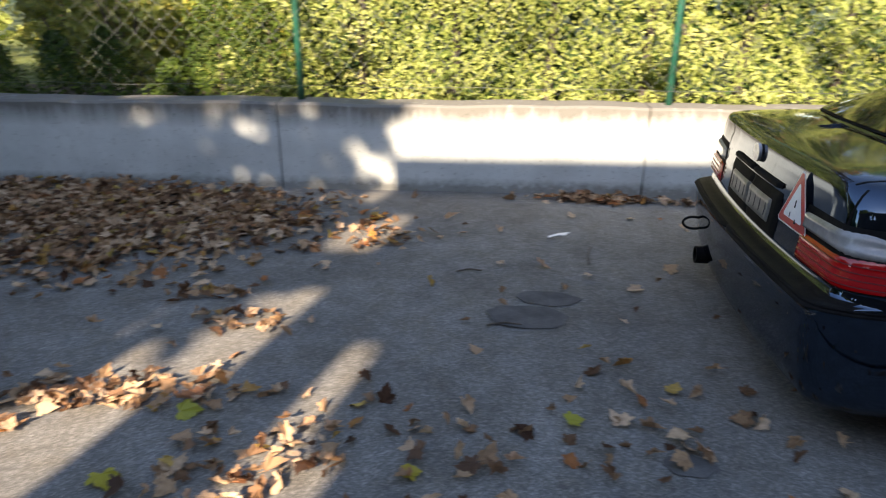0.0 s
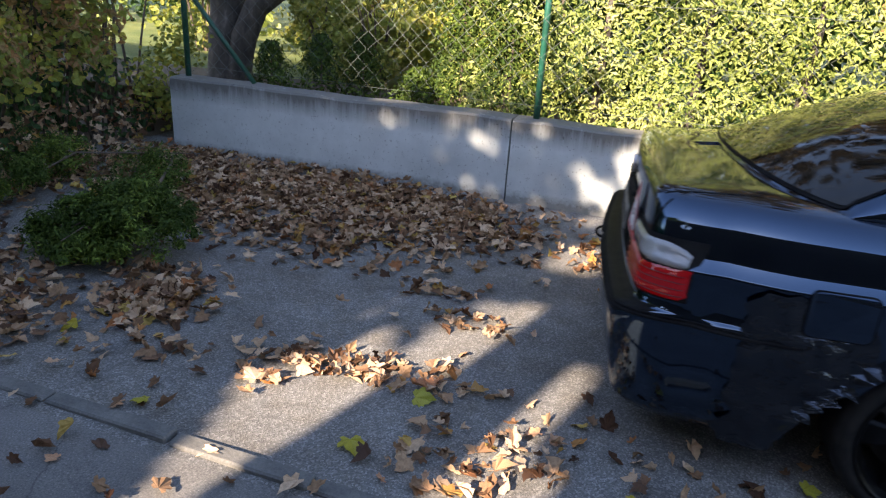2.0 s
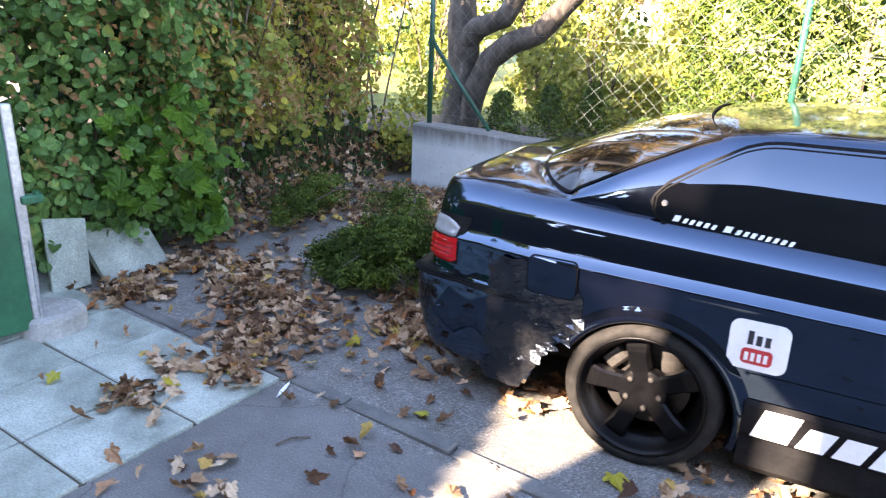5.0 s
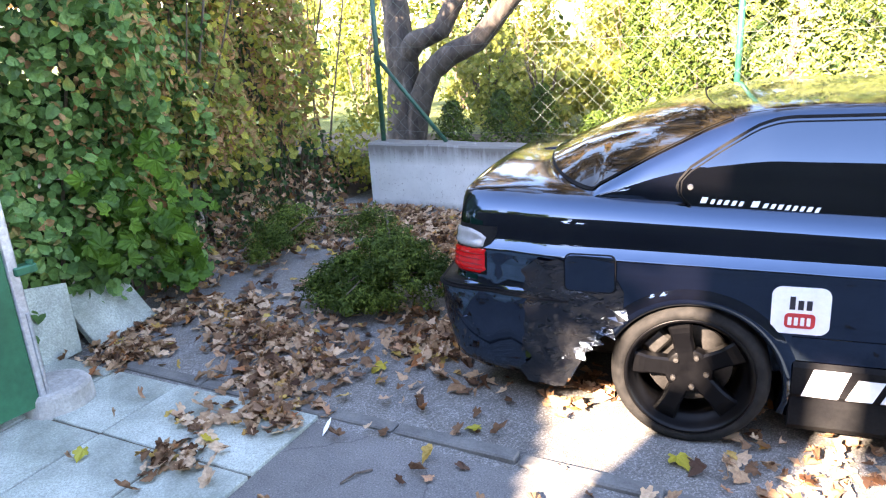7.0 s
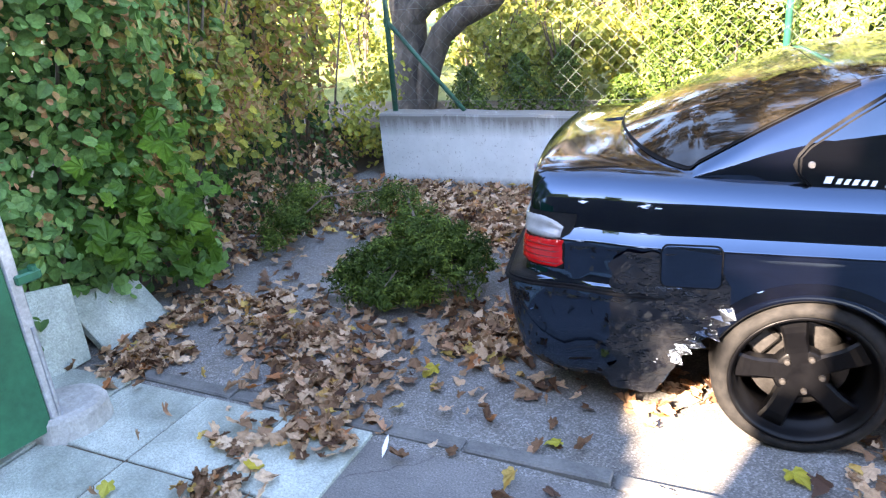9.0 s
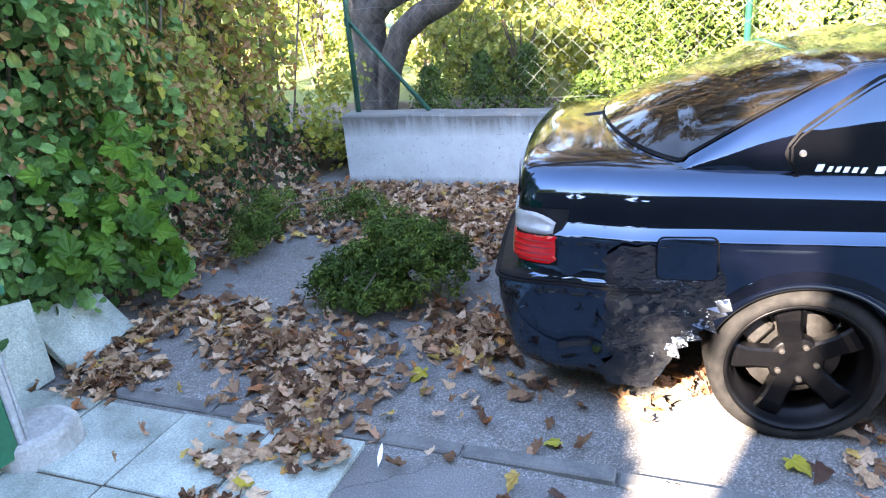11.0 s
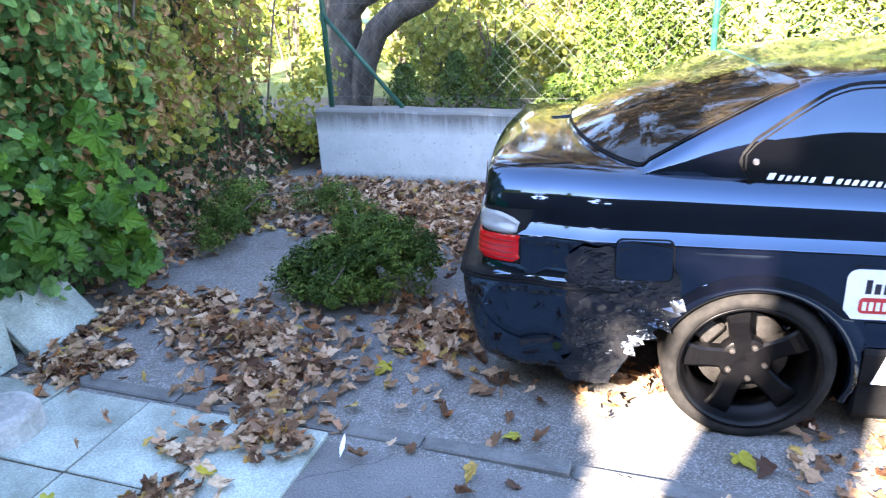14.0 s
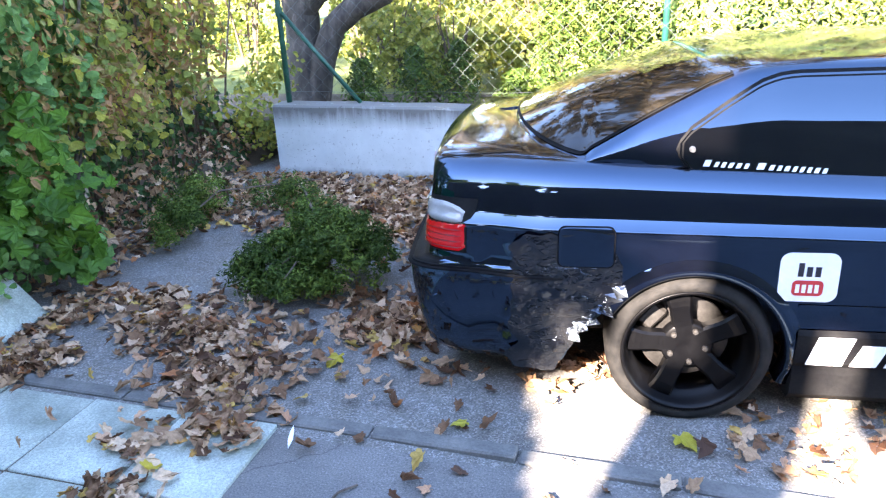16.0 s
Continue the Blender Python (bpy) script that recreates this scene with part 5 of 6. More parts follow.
    foliage("hanging_leaves", P, np.tile((0, -1.0, 0.2), (len(P), 1)), RNG.uniform(0.05, 0.10, len(P)), M_WILLOW, w, SPRAY * np.array((0.8, 1, 1)), SPRAY_F, lean=0.7)
    post = thing("garden_post", pose(-2.79, 6.5, 0.35), "short white weathered garden post with a dark band", "post")
    part("shaft", tube_bm([(0, 0, 0), (0, 0, 0.42)], 0.03, 12), M_WHITE, post)
    part("cap", tube_bm([(0, 0, 0.42), (0, 0, 0.45), (0, 0, 0.50)], [0.045, 0.045, 0.02], 12), M_ZINC, post)
    part("band", tube_bm([(0, 0, 0.33), (0, 0, 0.36)], 0.036, 12), M_TRIM, post)
    for x, y, h in ((-9, 13, 7.0), (-4.5, 15, 7.5), (0.5, 14, 7.0), (4.5, 12, 6.5), (9, 14, 7.5), (-13, 9, 6.5), (2.5, 9.5, 5.0)):
        t = thing("tall_tree", pose(x, y, 0.3), "tall autumn tree with thinning yellow-green crown", "tree", "background trees")
        part("trunk", limb(bmesh.new(), [(0, 0, 0), (0.1, 0, h * 0.4), (0, 0.1, h * 0.8)], [0.25, 0.18, 0.06], 10), M_BARK, t, smooth=True)
        for q in range(9):
            a, z = RNG.uniform(0, 6.28), h * RNG.uniform(0.3, 0.75)
            part("limb", tube_bm([(0, 0, z), (0.8 * math.cos(a), 0.8 * math.sin(a), z + 0.5), (1.8 * math.cos(a), 1.8 * math.sin(a), z + 0.9)], [0.07, 0.045, 0.012], 6), M_BARK, t)
        c = np.stack((RNG.normal(0, 1.25, 70), RNG.normal(0, 1.0, 70), h * RNG.uniform(0.2, 1.0, 70)), 1)
        p, d = clumps(c, RNG.uniform(0.3, 0.8, 70), 6500, 0.8, 0.2)
        foliage("crown", p, d + np.array((0, 0, 0.4)), RNG.uniform(0.12, 0.24, len(p)), M_AUTUMN if x < 3 else M_IVY, t, OVAL, OVAL_F, lean=0.7)


build_garden()


# ---- hedge beside the yard ----
FACE = [(-4.25, 0.2), (-4.0, 1.2), (-3.88, 1.9), (-3.92, 2.4), (-4.12, 3.0), (-4.38, 3.8), (-4.3, 4.5), (-4.35, 5.2)]


def face_at(s):
    """Points along the hedge's foot, s from 0 to 1, and the ways outward."""
    f = np.array(FACE)
    seg = np.linalg.norm(np.diff(f, axis=0), axis=1)
    run = np.concatenate(([0], np.cumsum(seg))) / seg.sum()
    x, y = np.interp(s, run, f[:, 0]), np.interp(s, run, f[:, 1])
    e = 0.02
    dx, dy = np.interp(s + e, run, f[:, 0]) - np.interp(s - e, run, f[:, 0]), np.interp(s + e, run, f[:, 1]) - np.interp(s - e, run, f[:, 1])
    L = np.hypot(dx, dy)
    return x, y, dy / L, -dx / L


def build_hedge():
    h = thing("hedge", pose(0, 0, 0), "tall overgrown hedge of ivy and autumn shrubs", "hedge")

    def face_points(n, s0, s1, z0, z1, depth, bulge):
        s, z = RNG.uniform(s0, s1, n), RNG.uniform(z0, z1, n)
        x, y, nx, ny = face_at(s)
        out = bulge * (0.35 * np.sin(s * 31 + z * 2.1) + 0.3 * np.sin(z * 5.3 + s * 17) + 0.2 * np.sin(s * 73 + z * 9)) - np.abs(RNG.normal(0, depth, n)) + 0.05 + 0.10 * np.clip(z - 0.3, 0, 1.2)
        return np.stack((x + nx * out, y + ny * out, z), 1), np.stack((nx, ny - 0.2, np.full(n, 0.45)), 1), s

    p, u, s = face_points(12500, 0.0, 0.54, 0.12, 2.9, 0.20, 0.26)
    foliage("ivy_leaves", p, u, RNG.uniform(0.03, 0.08, len(p)), M_IVY, h, HEART, HEART_F, lean=0.75, curl=0.6)
    p, u, s = face_points(1900, 0.15, 0.60, 0.5, 2.8, 0.12, 0.24)
    foliage("small_leaves", p, u, RNG.uniform(0.03, 0.055, len(p)), M_AUTUMN, h, OVAL, OVAL_F, lean=0.7)
    p, u, s = face_points(10500, 0.38, 0.86, 0.55, 3.0, 0.20, 0.2)
    foliage("autumn_leaves", p, u, RNG.uniform(0.025, 0.06, len(p)), M_AUTUMN, h, OVAL * np.array((0.8, 1.25, 1.4)), OVAL_F, lean=0.85, curl=0.9)
    p, u, s = face_points(2600, 0.44, 0.86, 0.45, 2.6, 0.20, 0.2)
    foliage("mixed_leaves", p, u, RNG.uniform(0.04, 0.075, len(p)), M_LIME, h, HEART, HEART_F, lean=0.6, curl=0.4)
    p, u, s = face_points(750, 0.42, 0.98, 0.02, 0.34, 0.18, 0.12)
    foliage("dead_leaves", p, u, RNG.uniform(0.03, 0.07, len(p)), M_DEAD, h, LOBED, LOBED_F, lean=0.8, curl=2.0)
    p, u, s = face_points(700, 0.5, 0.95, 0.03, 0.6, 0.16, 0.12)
    foliage("low_leaves", p, u, RNG.uniform(0.03, 0.06, len(p)), M_DARKLEAF_SHADE, h, OVAL, OVAL_F, lean=0.8)
    # large lobed leaves low down by the slabs
    c = np.array([(-3.80, 2.12, 0.55), (-3.74, 2.25, 0.42), (-3.74, 2.32, 0.22), (-3.80, 2.0, 0.7), (-3.84, 2.45, 0.5), (-3.78, 2.2, 0.8), (-3.82, 1.95, 0.5)])
    p, d = clumps(c, np.array([0.2, 0.18, 0.14, 0.2, 0.2, 0.2, 0.18]), 150, 1.0, 0.5)
    p[:, 2] = np.maximum(p[:, 2], 0.06)
    foliage("lobed_leaves", p, np.tile((0.8, -0.5, 0.5), (len(p), 1)) + d * 0.4, RNG.uniform(0.06, 0.115, len(p)), M_LOBED, h, LOBED, LOBED_F, curl=0.4, lean=0.5)
    c = np.array([(-4.10, 4.75, 0.25), (-4.15, 4.6, 0.45), (-4.2, 4.9, 0.6), (-4.05, 4.95, 0.75)])
    p, d = clumps(c, np.array([0.2, 0.2, 0.22, 0.22]), 800, 1.1, 0.2)
    p[:, 2] = np.maximum(p[:, 2], 0.03)
    foliage("corner_leaves", p, d + np.array((0.3, -0.6, 0.2)), RNG.uniform(0.03, 0.055, len(p)), M_LIME, h, OVAL, OVAL_F, lean=0.7)
    # darker leaves set deep, the hedge's inner shade put into colour; then stems
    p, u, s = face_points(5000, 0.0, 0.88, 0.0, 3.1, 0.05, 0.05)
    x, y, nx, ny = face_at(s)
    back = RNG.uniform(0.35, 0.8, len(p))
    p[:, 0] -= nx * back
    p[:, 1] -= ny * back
    foliage("inner_leaves", p, u, RNG.uniform(0.09, 0.16, len(p)), M_DARKLEAF_SHADE, h, OVAL, OVAL_F, lean=0.5)
    for q in range(70):
        s0 = RNG.uniform(0.05, 0.98) if q < 42 else RNG.uniform(0.5, 0.95)
        x, y, nx, ny = (float(v) for v in face_at(np.array(s0)))
        x, y = x - nx * RNG.uniform(0.15, 0.5), y - ny * RNG.uniform(0.15, 0.5)
        lean = RNG.normal(0, 0.25, 2)
        r = RNG.uniform(0.004, 0.014)
        part("stem", tube_bm([(x, y, 0.0), (x + lean[0] * 0.4, y + lean[1] * 0.4, 0.7), (x + lean[0], y + lean[1], 1.6), (x + lean[0] * 1.6, y + lean[1] * 1.7, 2.8)], [r, r * 0.8, r * 0.6, r * 0.3], 6), M_TWIG, h, smooth=True)


build_hedge()


# ---- slabs leaning on the hedge, gate ----
def build_leaning_slabs():
    for pts, th in ((((-3.80, 1.46, 0.0), (-3.77, 1.64, 0.02), (-3.86, 1.70, 0.34), (-3.93, 1.52, 0.36)), 0.04), (((-3.76, 1.72, 0.0), (-3.78, 2.10, 0.02), (-3.92, 2.08, 0.20), (-3.96, 1.70, 0.26)), 0.04)):
        a, b, c, d = (Vector(p) for p in pts)
        nrm = (b - a).cross(d - a).normalized()
        if nrm.x < 0:
            nrm = -nrm
        bm = bmesh.new()
        f = [bm.verts.new(p) for p in (a, b, c, d)]
        k = [bm.verts.new(p - nrm * th) for p in (a, b, c, d)]
        bm.faces.new(f)
        bm.faces.new(k[::-1])
        for i in range(4):
            bm.faces.new((f[i], f[(i + 1) % 4], k[(i + 1) % 4], k[i]))
        bmesh.ops.recalc_face_normals(bm, faces=bm.faces[:])
        bmesh.ops.bevel(bm, geom=bm.edges[:], offset=0.004, segments=1, affect="EDGES")
        ob = part("leaning_slab", bm, M_SLAB)
        tagged(ob, "pale concrete paving slab leaning against the hedge", "paving slab", "leaning slabs")


build_leaning_slabs()


def build_gate():
    g = thing("gate", pose(-3.40, 1.20, 0.0, 0, 0, -8), "dark green sheet metal gate with galvanised edge", "gate")
    part("sheet", box_bm(-0.012, 0.012, -1.5, -0.03, 0.06, 0.98, 0.003), M_GREEN, g, "dark green painted sheet")
    part("edge_tube", box_bm(-0.02, 0.02, -0.03, 0.012, 0.03, 1.0, 0.005), M_ZINC, g, "galvanised edge profile")
    latch = part("latch", box_bm(-0.02, 0.035, -0.01, 0.075, 0.60, 0.635, 0.006), M_GREEN, g, "green latch")
    part("latch_bolt", tube_bm([(0.02, 0.055, 0.605), (0.02, 0.055, 0.65)], 0.014, 10), M_GREEN, latch)
    part("drop_rod", tube_bm([(0.022, 0.0, 0.01), (0.022, 0.0, 0.45)], 0.007, 8), M_ZINC, g, "galvanised drop rod")
    bm = lathe_bm([(0.0, 0.10), (0.10, 0.105), (0.125, 0.10), (0.135, 0.085), (0.14, 0.0)], 28)
    bmesh.ops.transform(bm, matrix=Matrix.Rotation(math.pi / 2, 4, "X"), verts=bm.verts[:])
    for v in bm.verts:
        v.co += Vector((noise.noise(v.co * 9), noise.noise(v.co * 9 + Vector((4, 0, 0))), 0)) * 0.012
    ob = part("gate_footing", bm, M_FOOT, smooth=False)
    ob.matrix_basis = pose(-3.44, 1.27, 0.0, 0, 0, 0)
    tagged(ob, "rough round concrete footing below the gate", "footing")


build_gate()


# ---- cut conifer branches lying in the yard ----
def conifer_clump(name, parent, centre, radius, squash, n, size=(0.016, 0.036)):
    cen = np.array(centre) + RNG.normal(0, 1, (34, 3)) * np.array((radius, radius, radius * squash)) * 0.40
    cen[:, 2] = np.maximum(cen[:, 2], 0.05)
    p, d = clumps(cen, RNG.uniform(0.05, 0.11, 34), n * 2, 0.9, 0.35)
    p[:, 2] = np.maximum(p[:, 2], 0.012)
    return foliage(name, p, d + np.array((0, 0, 0.5)), RNG.uniform(*size, n * 2), M_CONIFER, parent, SPRAY * np.array((0.9, 1, 1)), SPRAY_F, lean=0.5)


def conifer_dome(name, parent, centre, half, puffs, n, size=(0.014, 0.034)):
    """A dense low heap of scale-leaved sprays, in puffs over a dome."""
    d = RNG.normal(0, 1, (puffs, 3))
    d[:, 2] = np.abs(d[:, 2]) * 1.1 - 0.25
    d /= np.linalg.norm(d, axis=1)[:, None]
    cen = np.array(centre) + d * np.array(half) * RNG.uniform(0.55, 1.0, (puffs, 1))
    cen[:, 2] = np.maximum(cen[:, 2], 0.04)
    p, o = clumps(cen, RNG.uniform(0.035, 0.085, puffs), n, 0.9, 0.3)
    p[:, 2] = np.maximum(p[:, 2], 0.012)
    return foliage(name, p, o + np.array((0, 0, 0.5)), RNG.uniform(*size, n), M_CONIFER, parent, SPRAY * np.array((0.9, 1, 1)), SPRAY_F, lean=0.5)


def build_cut_conifer():
    b = thing("cut_conifer", pose(-2.70, 2.60, 0), "cut dark green conifer branch lying on the asphalt", "branch")
    conifer_dome("foliage", b, (-0.17, -0.03, 0.11), (0.20, 0.22, 0.17), 60, 7500)
    shake = conifer_dome("shaking_foliage", b, (0.15, 0.05, 0.15), (0.23, 0.24, 0.23), 90, 11000)
    conifer_dome("foliage", b, (0.0, -0.14, 0.09), (0.16, 0.16, 0.12), 40, 4500)
    conifer_dome("foliage", b, (-0.02, 0.12, 0.18), (0.20, 0.20, 0.19), 46, 5200)
    part("stem", tube_bm([(0.1, 0.0, 0.10), (-0.25, 0.6, 0.12), (-0.62, 1.2, 0.10), (-0.80, 1.45, 0.10)], [0.012, 0.011, 0.009, 0.006], 8), M_TWIG, b, smooth=True)
    for q in range(14):
        a, r = RNG.uniform(0, 6.28), RNG.uniform(0.15, 0.3)
        part("twig", tube_bm([(0.05, 0.02, 0.10), (0.5 * r * math.cos(a), 0.5 * r * math.sin(a), 0.2), (r * math.cos(a), r * math.sin(a), RNG.uniform(0.08, 0.24))], [0.007, 0.005, 0.002], 5), M_TWIG, b)
    conifer_clump("foliage", b, (-0.45, 0.95, 0.08), 0.16, 0.4, 600)
    s = thing("cut_sprig", pose(-3.80, 3.02, 0), "dark conifer sprig blown against the hedge foot", "branch")
    conifer_dome("foliage", s, (0.06, 0.0, 0.12), (0.16, 0.18, 0.16), 34, 3600)
    conifer_clump("foliage", s, (-0.05, 0.4, 0.18), 0.22, 0.7, 1300)
    conifer_clump("foliage", s, (0.35, 0.75, 0.10), 0.24, 0.4, 900)
    part("stem", tube_bm([(0, -0.05, 0.05), (0.1, 0.4, 0.2), (0.5, 1.0, 0.12)], [0.005, 0.006, 0.003], 6), M_TWIG, s)
    return shake, s


SHAKING, SPRIG = build_cut_conifer()


# ---- unseen tree added behind the camera to dapple the wall ----
def build_shade_tree():
    t = thing("shade_tree", pose(-5.9, -4.2, 0), "unseen broad tree added behind the yard for dappled shade", "tree")
    part("trunk", limb(bmesh.new(), [(0, 0, 0), (0.1, 0, 2.5), (0, 0.2, 5)], [0.25, 0.2, 0.1], 10), M_BARK, t, smooth=True)
    n = 7600
    i = np.arange(n)
    x = -5.0 + 7.75 * ((i * 0.7548777) % 1)
    z = 4.1 + ((i * 0.5698403) % 1) * np.where(x < 0.7, 2.95, 1.8)
    y = RNG.uniform(-0.4, 0.4, n)
    # the crown thins out toward its edge
    thin = np.clip((x - 1.55) / 1.2, 0, 1)
    keep = ((i * 0.8191725) % 1 > np.where(x > 0.0, 0.36, 0.24) + thin * 0.42) & (x < 2.72)
    p = np.stack((x, y, z), 1)[keep]
    foliage("crown", p, np.tile((0.2, 0.6, 0.6), (len(p), 1)), RNG.uniform(0.13, 0.26, len(p)), M_GARDEN, t, LOBED, LOBED_F, lean=0.6)


build_shade_tree()


# ---- fallen leaves ----
def leaf_z(x, y):
    z = ground_z(x, y)
    on = (x > -4.6) & (x < -2.34) & (y < 1.56) & (y > -1.3)
    return np.where(on, 0.016, z)


PILES = [  # middle, spread, count
    (-3.1, 4.0, 0.55, 0.30, 520), (-2.2, 4.05, 0.55, 0.28, 520), (-1.45, 3.9, 0.35, 0.26, 330), (-2.9, 3.45, 0.5, 0.25, 260), (-2.0, 3.35, 0.4, 0.25, 200),
    (0.68, 4.46, 0.16, 0.04, 60), (1.1, 4.47, 0.35, 0.03, 30), (-3.6, 4.3, 0.25, 0.2, 120), (-4.0, 3.4, 0.22, 0.5, 260), (-3.7, 2.05, 0.12, 0.22, 90), (-3.55, 1.70, 0.14, 0.09, 90),
    (-3.35, 2.30, 0.22, 0.16, 110), (-2.95, 2.08, 0.24, 0.18, 170), (-2.68, 1.78, 0.15, 0.14, 110), (-2.50, 1.48, 0.10, 0.08, 46), (-2.75, 1.36, 0.07, 0.06, 20), (-2.62, 1.12, 0.10, 0.06, 30),
    (-2.2, 2.28, 0.15, 0.12, 120), (-2.3, 2.5, 0.2, 0.10, 50), (-2.05, 1.95, 0.3, 0.2, 30), (-1.05, 2.2, 0.24, 0.11, 66), (-1.2, 2.0, 0.12, 0.07, 18), (-0.8, 1.85, 0.18, 0.12, 34), (-0.55, 1.95, 0.12, 0.10, 22),
    (-0.95, 2.75, 0.12, 0.05, 26), (-1.15, 3.0, 0.14, 0.05, 14), (-0.55, 3.75, 0.10, 0.12, 22), (-0.3, 2.1, 0.3, 0.15, 16), (-0.2, 1.75, 0.35, 0.14, 18), (0.2, 2.05, 0.4, 0.15, 22), (0.7, 2.2, 0.4, 0.2, 22),
    (-1.42, 2.13, 0.13, 0.09, 50), (-1.6, 1.35, 0.6, 0.2, 16), (-2.0, 0.95, 0.3, 0.15, 16)]


def build_leaves():
    X, Y = [], []
    for x, y, sx, sy, n in PILES:
        n = int(n * (2.2 if y > 3 else 1.75 if x < -1.9 else 1.25))
        k = 1.0 if y > 3 else 0.82
        X.append(RNG.normal(x, sx * k, n))
        Y.append(RNG.normal(y, sy * k, n))
    X.append(RNG.uniform(-3.4, 2.2, 150))
    Y.append(RNG.uniform(0.9, 4.4, 150))
    X, Y = np.concatenate(X), np.concatenate(Y)
    ok = (Y < 4.5) & (X > -4.4) & (Y > 0.5) & ~((X < -3.78) & (Y < 2.2)) & ~((np.hypot(X + 3.44, Y - 1.27) < 0.17))
    ok &= ~((np.abs(Y - 1.96) < 0.15) & (X > -1.42) & (X < -0.9))
    bare = (X > -3.75) & (X < -3.2) & (Y > 2.42) & (Y < 3.2)
    ok &= ~(bare & (RNG.uniform(0, 1, len(X)) < 0.93))
    X, Y = X[ok], Y[ok]
    lift = RNG.uniform(0.004, 0.03, len(X))
    pos = np.stack((X, Y, leaf_z(X, Y) + lift), 1)
    near = (X > -3.2) & (X < 0.0) & (Y > 1.2) & (Y < 2.6)
    order = np.argsort(np.where(near, RNG.uniform(0, 1, len(X)), 2 + RNG.uniform(0, 1, len(X))))
    single, rest = order[:290], order[290:]
    size = RNG.uniform(0.038, 0.082, len(X))
    far = foliage("leaf_litter", pos[rest], np.tile((0, 0, 1.0), (len(rest), 1)), size[rest], M_DEAD, None, LOBED, LOBED_F, curl=2.0, lean=0.38)
    tagged(far, "brown curled fallen maple leaves over the asphalt", "leaves", kind="stuff")
    meshes = []
    for k in range(9):
        v, f = leaf_arrays(np.zeros((1, 3)), np.array([(0.0, 0, 1)]), 1.0, LOBED, LOBED_F, 1.9, 0.3)
        stem = tube_bm([(v[0][0], v[0][1], v[0][2]), (v[0][0] * 1.8, v[0][1] * 1.8, v[0][2] + 0.06)], 0.012, 4)
        me = bpy.data.meshes.new("leaf")
        me.from_pydata([tuple(q) for q in v], [], f)
        stem.from_mesh(me)
        stem.to_mesh(me)
        stem.free()
        meshes.append(me)
    yellow = []
    for k in range(3):
        v, f = leaf_arrays(np.zeros((1, 3)), np.array([(0.0, 0, 1)]), 1.0, LOBED, LOBED_F, 0.5, 0.1)
        me = bpy.data.meshes.new("leaf")
        me.from_pydata([tuple(q) for q in v], [], f)
        yellow.append(me)
    for me in meshes:
        me.materials.append(M_DEAD_ONE)
    for me in yellow:
        me.materials.append(M_YELLOW)

    def one(me, x, y, z, s, label):
        ob = new("fallen_leaf", me)
        ob.matrix_basis = pose(x, y, z, random.uniform(-22, 22), random.uniform(-22, 22), random.uniform(0, 360)) @ Matrix.Diagonal((s, s, s, 1))
        return tagged(ob, label, "leaf", "fallen leaves")

    for i in single:
        one(random.choice(meshes), *pos[i], size[i], "dry brown curled maple leaf lying on the asphalt")
    for x, y, s in ((-1.04, 1.80, 0.085), (-2.32, 1.98, 0.085), (-2.37, 3.34, 0.08), (-0.93, 2.13, 0.08), (-0.19, 1.88, 0.06), (-2.6, 1.26, 0.07), (-2.98, 1.02, 0.06), (0.3, 2.15, 0.07), (-1.75, 1.7, 0.06), (-2.45, 3.9, 0.07)):
        one(random.choice(yellow), x, y, float(leaf_z(np.array(x), np.array(y))) + 0.014, s, "fresh yellow-green maple leaf on the asphalt")
    spike = part("pale_leaf", prism_bm([(0, -0.05), (0.008, -0.01), (0.006, 0.03), (0, 0.055), (-0.006, 0.03), (-0.008, -0.01)], 0.002, lambda u, v, d: (u, v, d)), M_WHITE)
    spike.matrix_basis = pose(-2.263, 1.507, 0.012, 8, 0, 16)
    tagged(spike, "narrow pale willow leaf on the asphalt", "leaf")
    paper = part("paper_scrap", prism_bm([(0, 0), (0.06, 0.01), (0.09, -0.01), (0.12, 0.02), (0.06, 0.03), (0.01, 0.02)], 0.004, lambda u, v, d: (u, v, d + 0.15 * u)), M_WHITE)
    paper.matrix_basis = pose(0.36, 3.75, -0.03, 0, 0, 10)
    tagged(paper, "small white paper scrap on the asphalt", "litter")
    for x, y, L, a in ((0.55, 3.55, 0.22, 80), (0.1, 2.78, 0.14, 5), (-0.05, 3.3, 0.12, 10), (-2.0, 1.3, 0.12, 60)):
        tw = part("twig", tube_bm([(-L / 2, 0, 0.006), (0, 0.01, 0.012), (L / 2, 0, 0.006)], 0.004, 5), M_TWIG)
        tw.matrix_basis = pose(x, y, float(ground_z(x, y)), 0, 0, a)
        tagged(tw, "thin dark twig on the asphalt", "twig", "twigs")
    for x, y, rx, ry in ((0.20, 2.86, 0.17, 0.10), (0.30, 3.04, 0.13, 0.07), (0.62, 1.98, 0.08, 0.05)):
        ring = [(rx * math.cos(a) * (1 + 0.25 * noise.noise(Vector((math.cos(a) * 2, math.sin(a) * 2, x * 9)))), ry * math.sin(a) * (1 + 0.25 * noise.noise(Vector((math.cos(a) * 2, math.sin(a) * 2, x * 5))))) for a in [2 * math.pi * k / 28 for k in range(28)]]
        st = part("oil_stain", prism_bm(ring, 0.001, lambda u, v, d: (u, v, d)), M_STAIN)
        st.matrix_basis = pose(x, y, float(ground_z(x, y)) + 0.003, 0, 1.83)
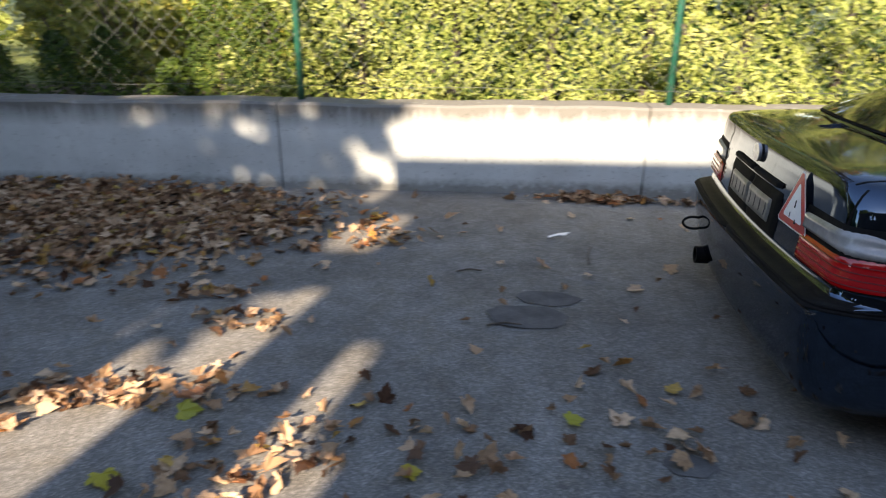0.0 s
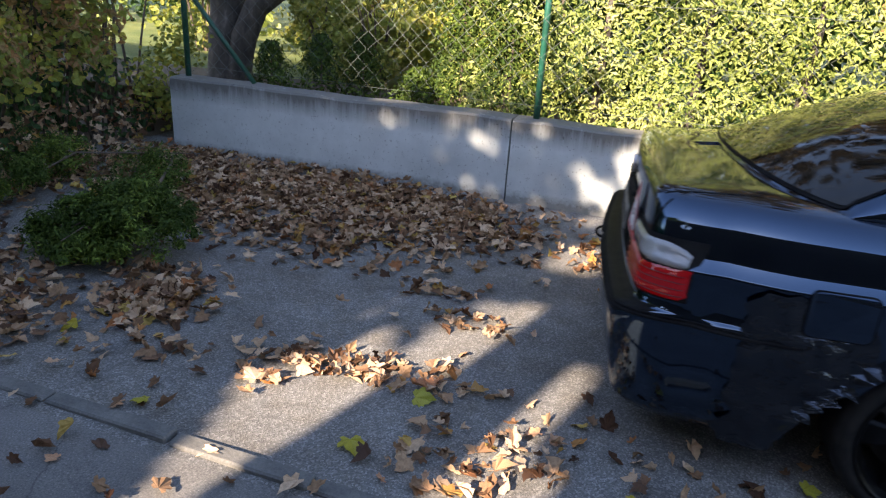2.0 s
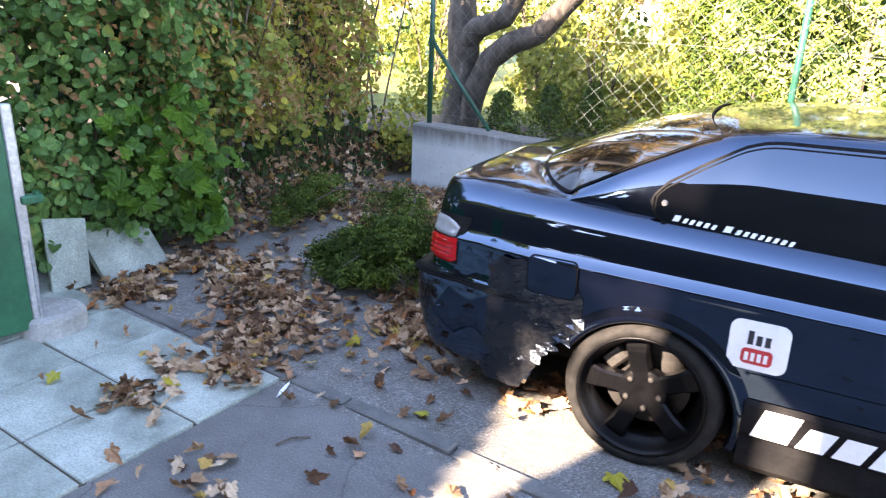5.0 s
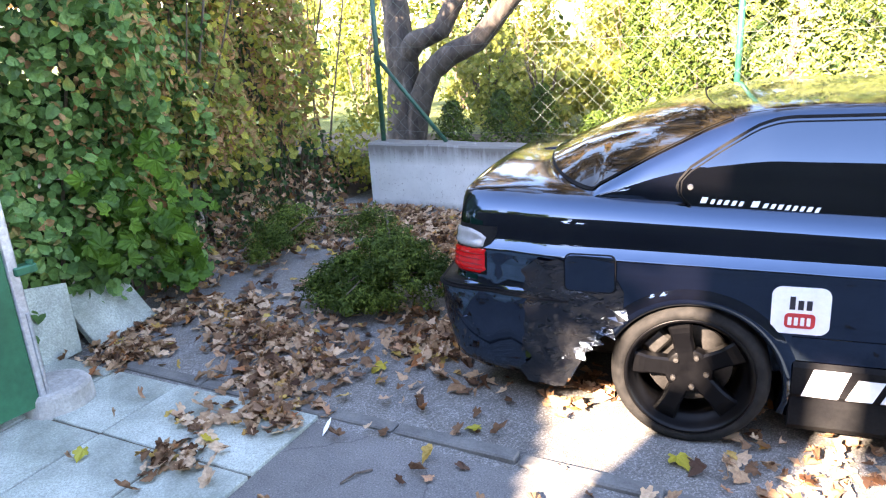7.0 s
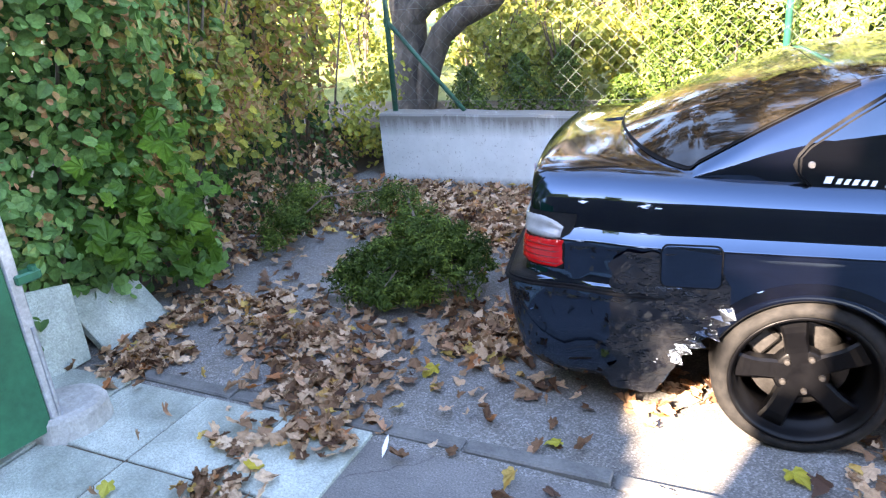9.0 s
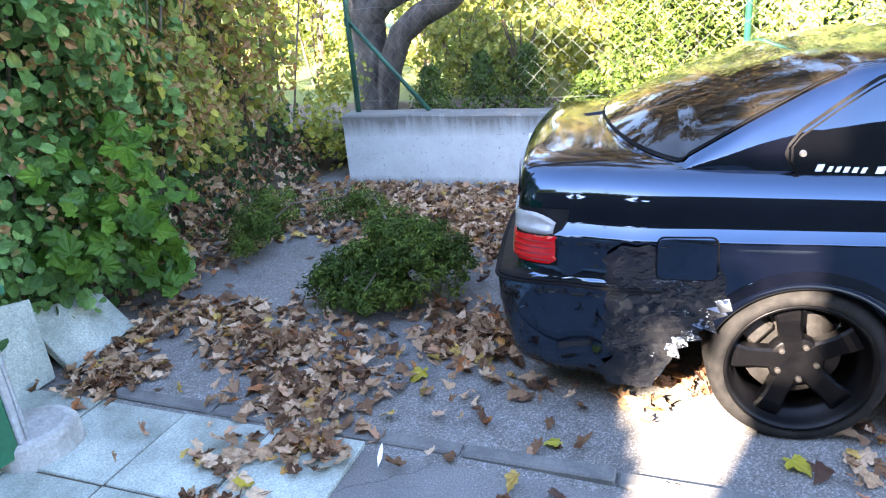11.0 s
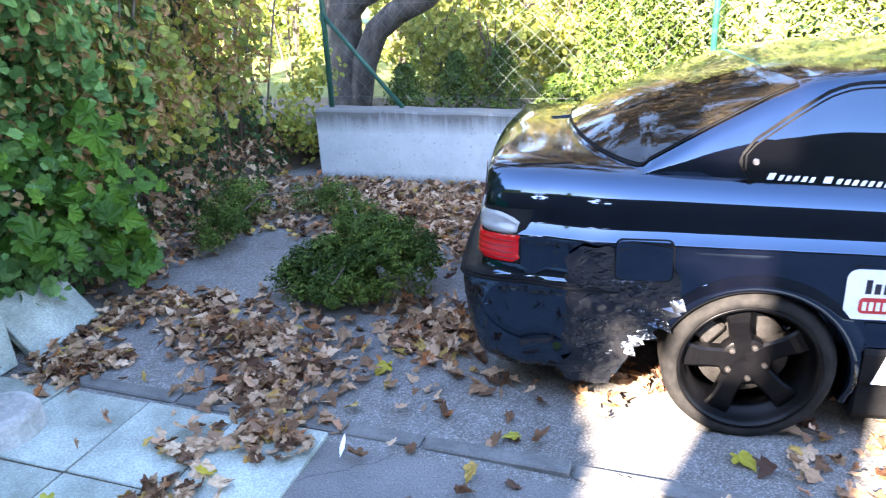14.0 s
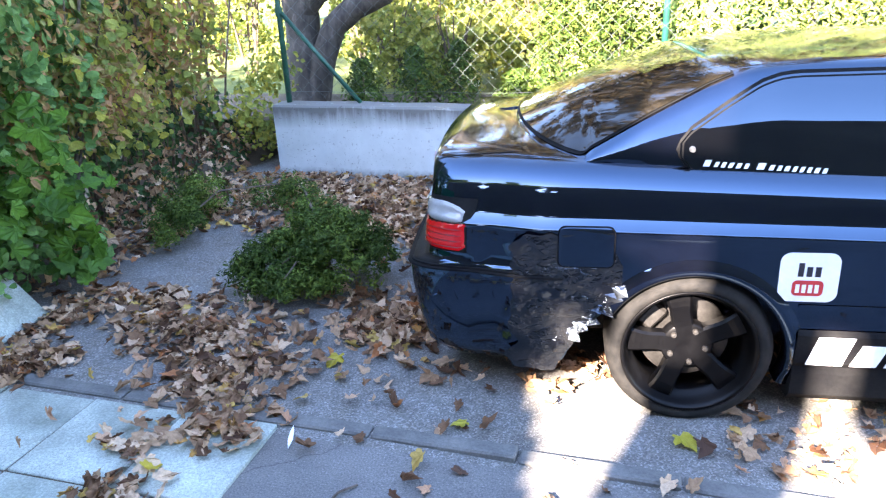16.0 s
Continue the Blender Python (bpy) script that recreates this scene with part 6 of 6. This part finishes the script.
        tagged(st, "dark oil stain soaked into the asphalt", "stain", "oil stains")
    blown = []
    for q in range(46):
        x, y = RNG.uniform(-3.72, -3.22), RNG.uniform(2.42, 3.18)
        ob = one(random.choice(meshes), x, y, 0.02, RNG.uniform(0.045, 0.08), "brown leaf blown along by the exhaust")
        blown.append((ob, x, y))
    return blown


BLOWN = build_leaves()


def blow_away():
    """The exhaust clears a patch of leaves towards the hedge's foot, from 8 s on."""
    for k, (ob, x, y) in enumerate(BLOWN):
        t0 = 7.6 + 3.4 * ((k * 37) % 46) / 46
        s = ob.scale[0]
        yaw = random.uniform(0, 360)
        tilt = random.uniform(-20, 20)
        ex, ey = -3.86 - random.uniform(0, 0.35), y - 0.05 + random.uniform(-0.25, 0.5)
        if k % 3 == 0:
            ex, ey = random.uniform(-3.72, -3.4), random.uniform(2.18, 2.38)
        rows = [(0.0, pose(x, y, 0.02, tilt, 5, yaw)), (t0, pose(x, y, 0.02, tilt, 5, yaw))]
        rows.append((t0 + 0.25, pose(x * 0.6 + ex * 0.4, y * 0.6 + ey * 0.4, 0.10, tilt + 50, 30, yaw + 60)))
        rows.append((t0 + 0.55, pose(ex, ey, 0.03 + random.uniform(0, 0.06), tilt, 10, yaw + 120)))
        rows.append((16.0, pose(ex, ey, 0.03, tilt, 10, yaw + 120)))
        walk(ob, rows)
    rows = [(0.0, pose(0, 0, 0))]
    t = 7.0
    while t < 15.8:
        rows.append((t, pose(random.uniform(-0.008, 0.008), random.uniform(-0.008, 0.008), random.uniform(0, 0.006), random.uniform(-1.5, 1.5), random.uniform(-1.5, 1.5), random.uniform(-1.2, 1.2))))
        t += 0.2
    walk(SHAKING, rows + [(16.0, pose(0, 0, 0))])
    rows = [(0.0, pose(-3.80, 3.02, 0))]
    t = 7.0
    while t < 15.8:
        rows.append((t, pose(-3.80 - random.uniform(0, 0.02), 3.02, 0, random.uniform(-2, 2), random.uniform(-3, 1), random.uniform(-2, 2))))
        t += 0.2
    walk(SPRIG, rows + [(16.0, pose(-3.80, 3.02, 0))])


motions()
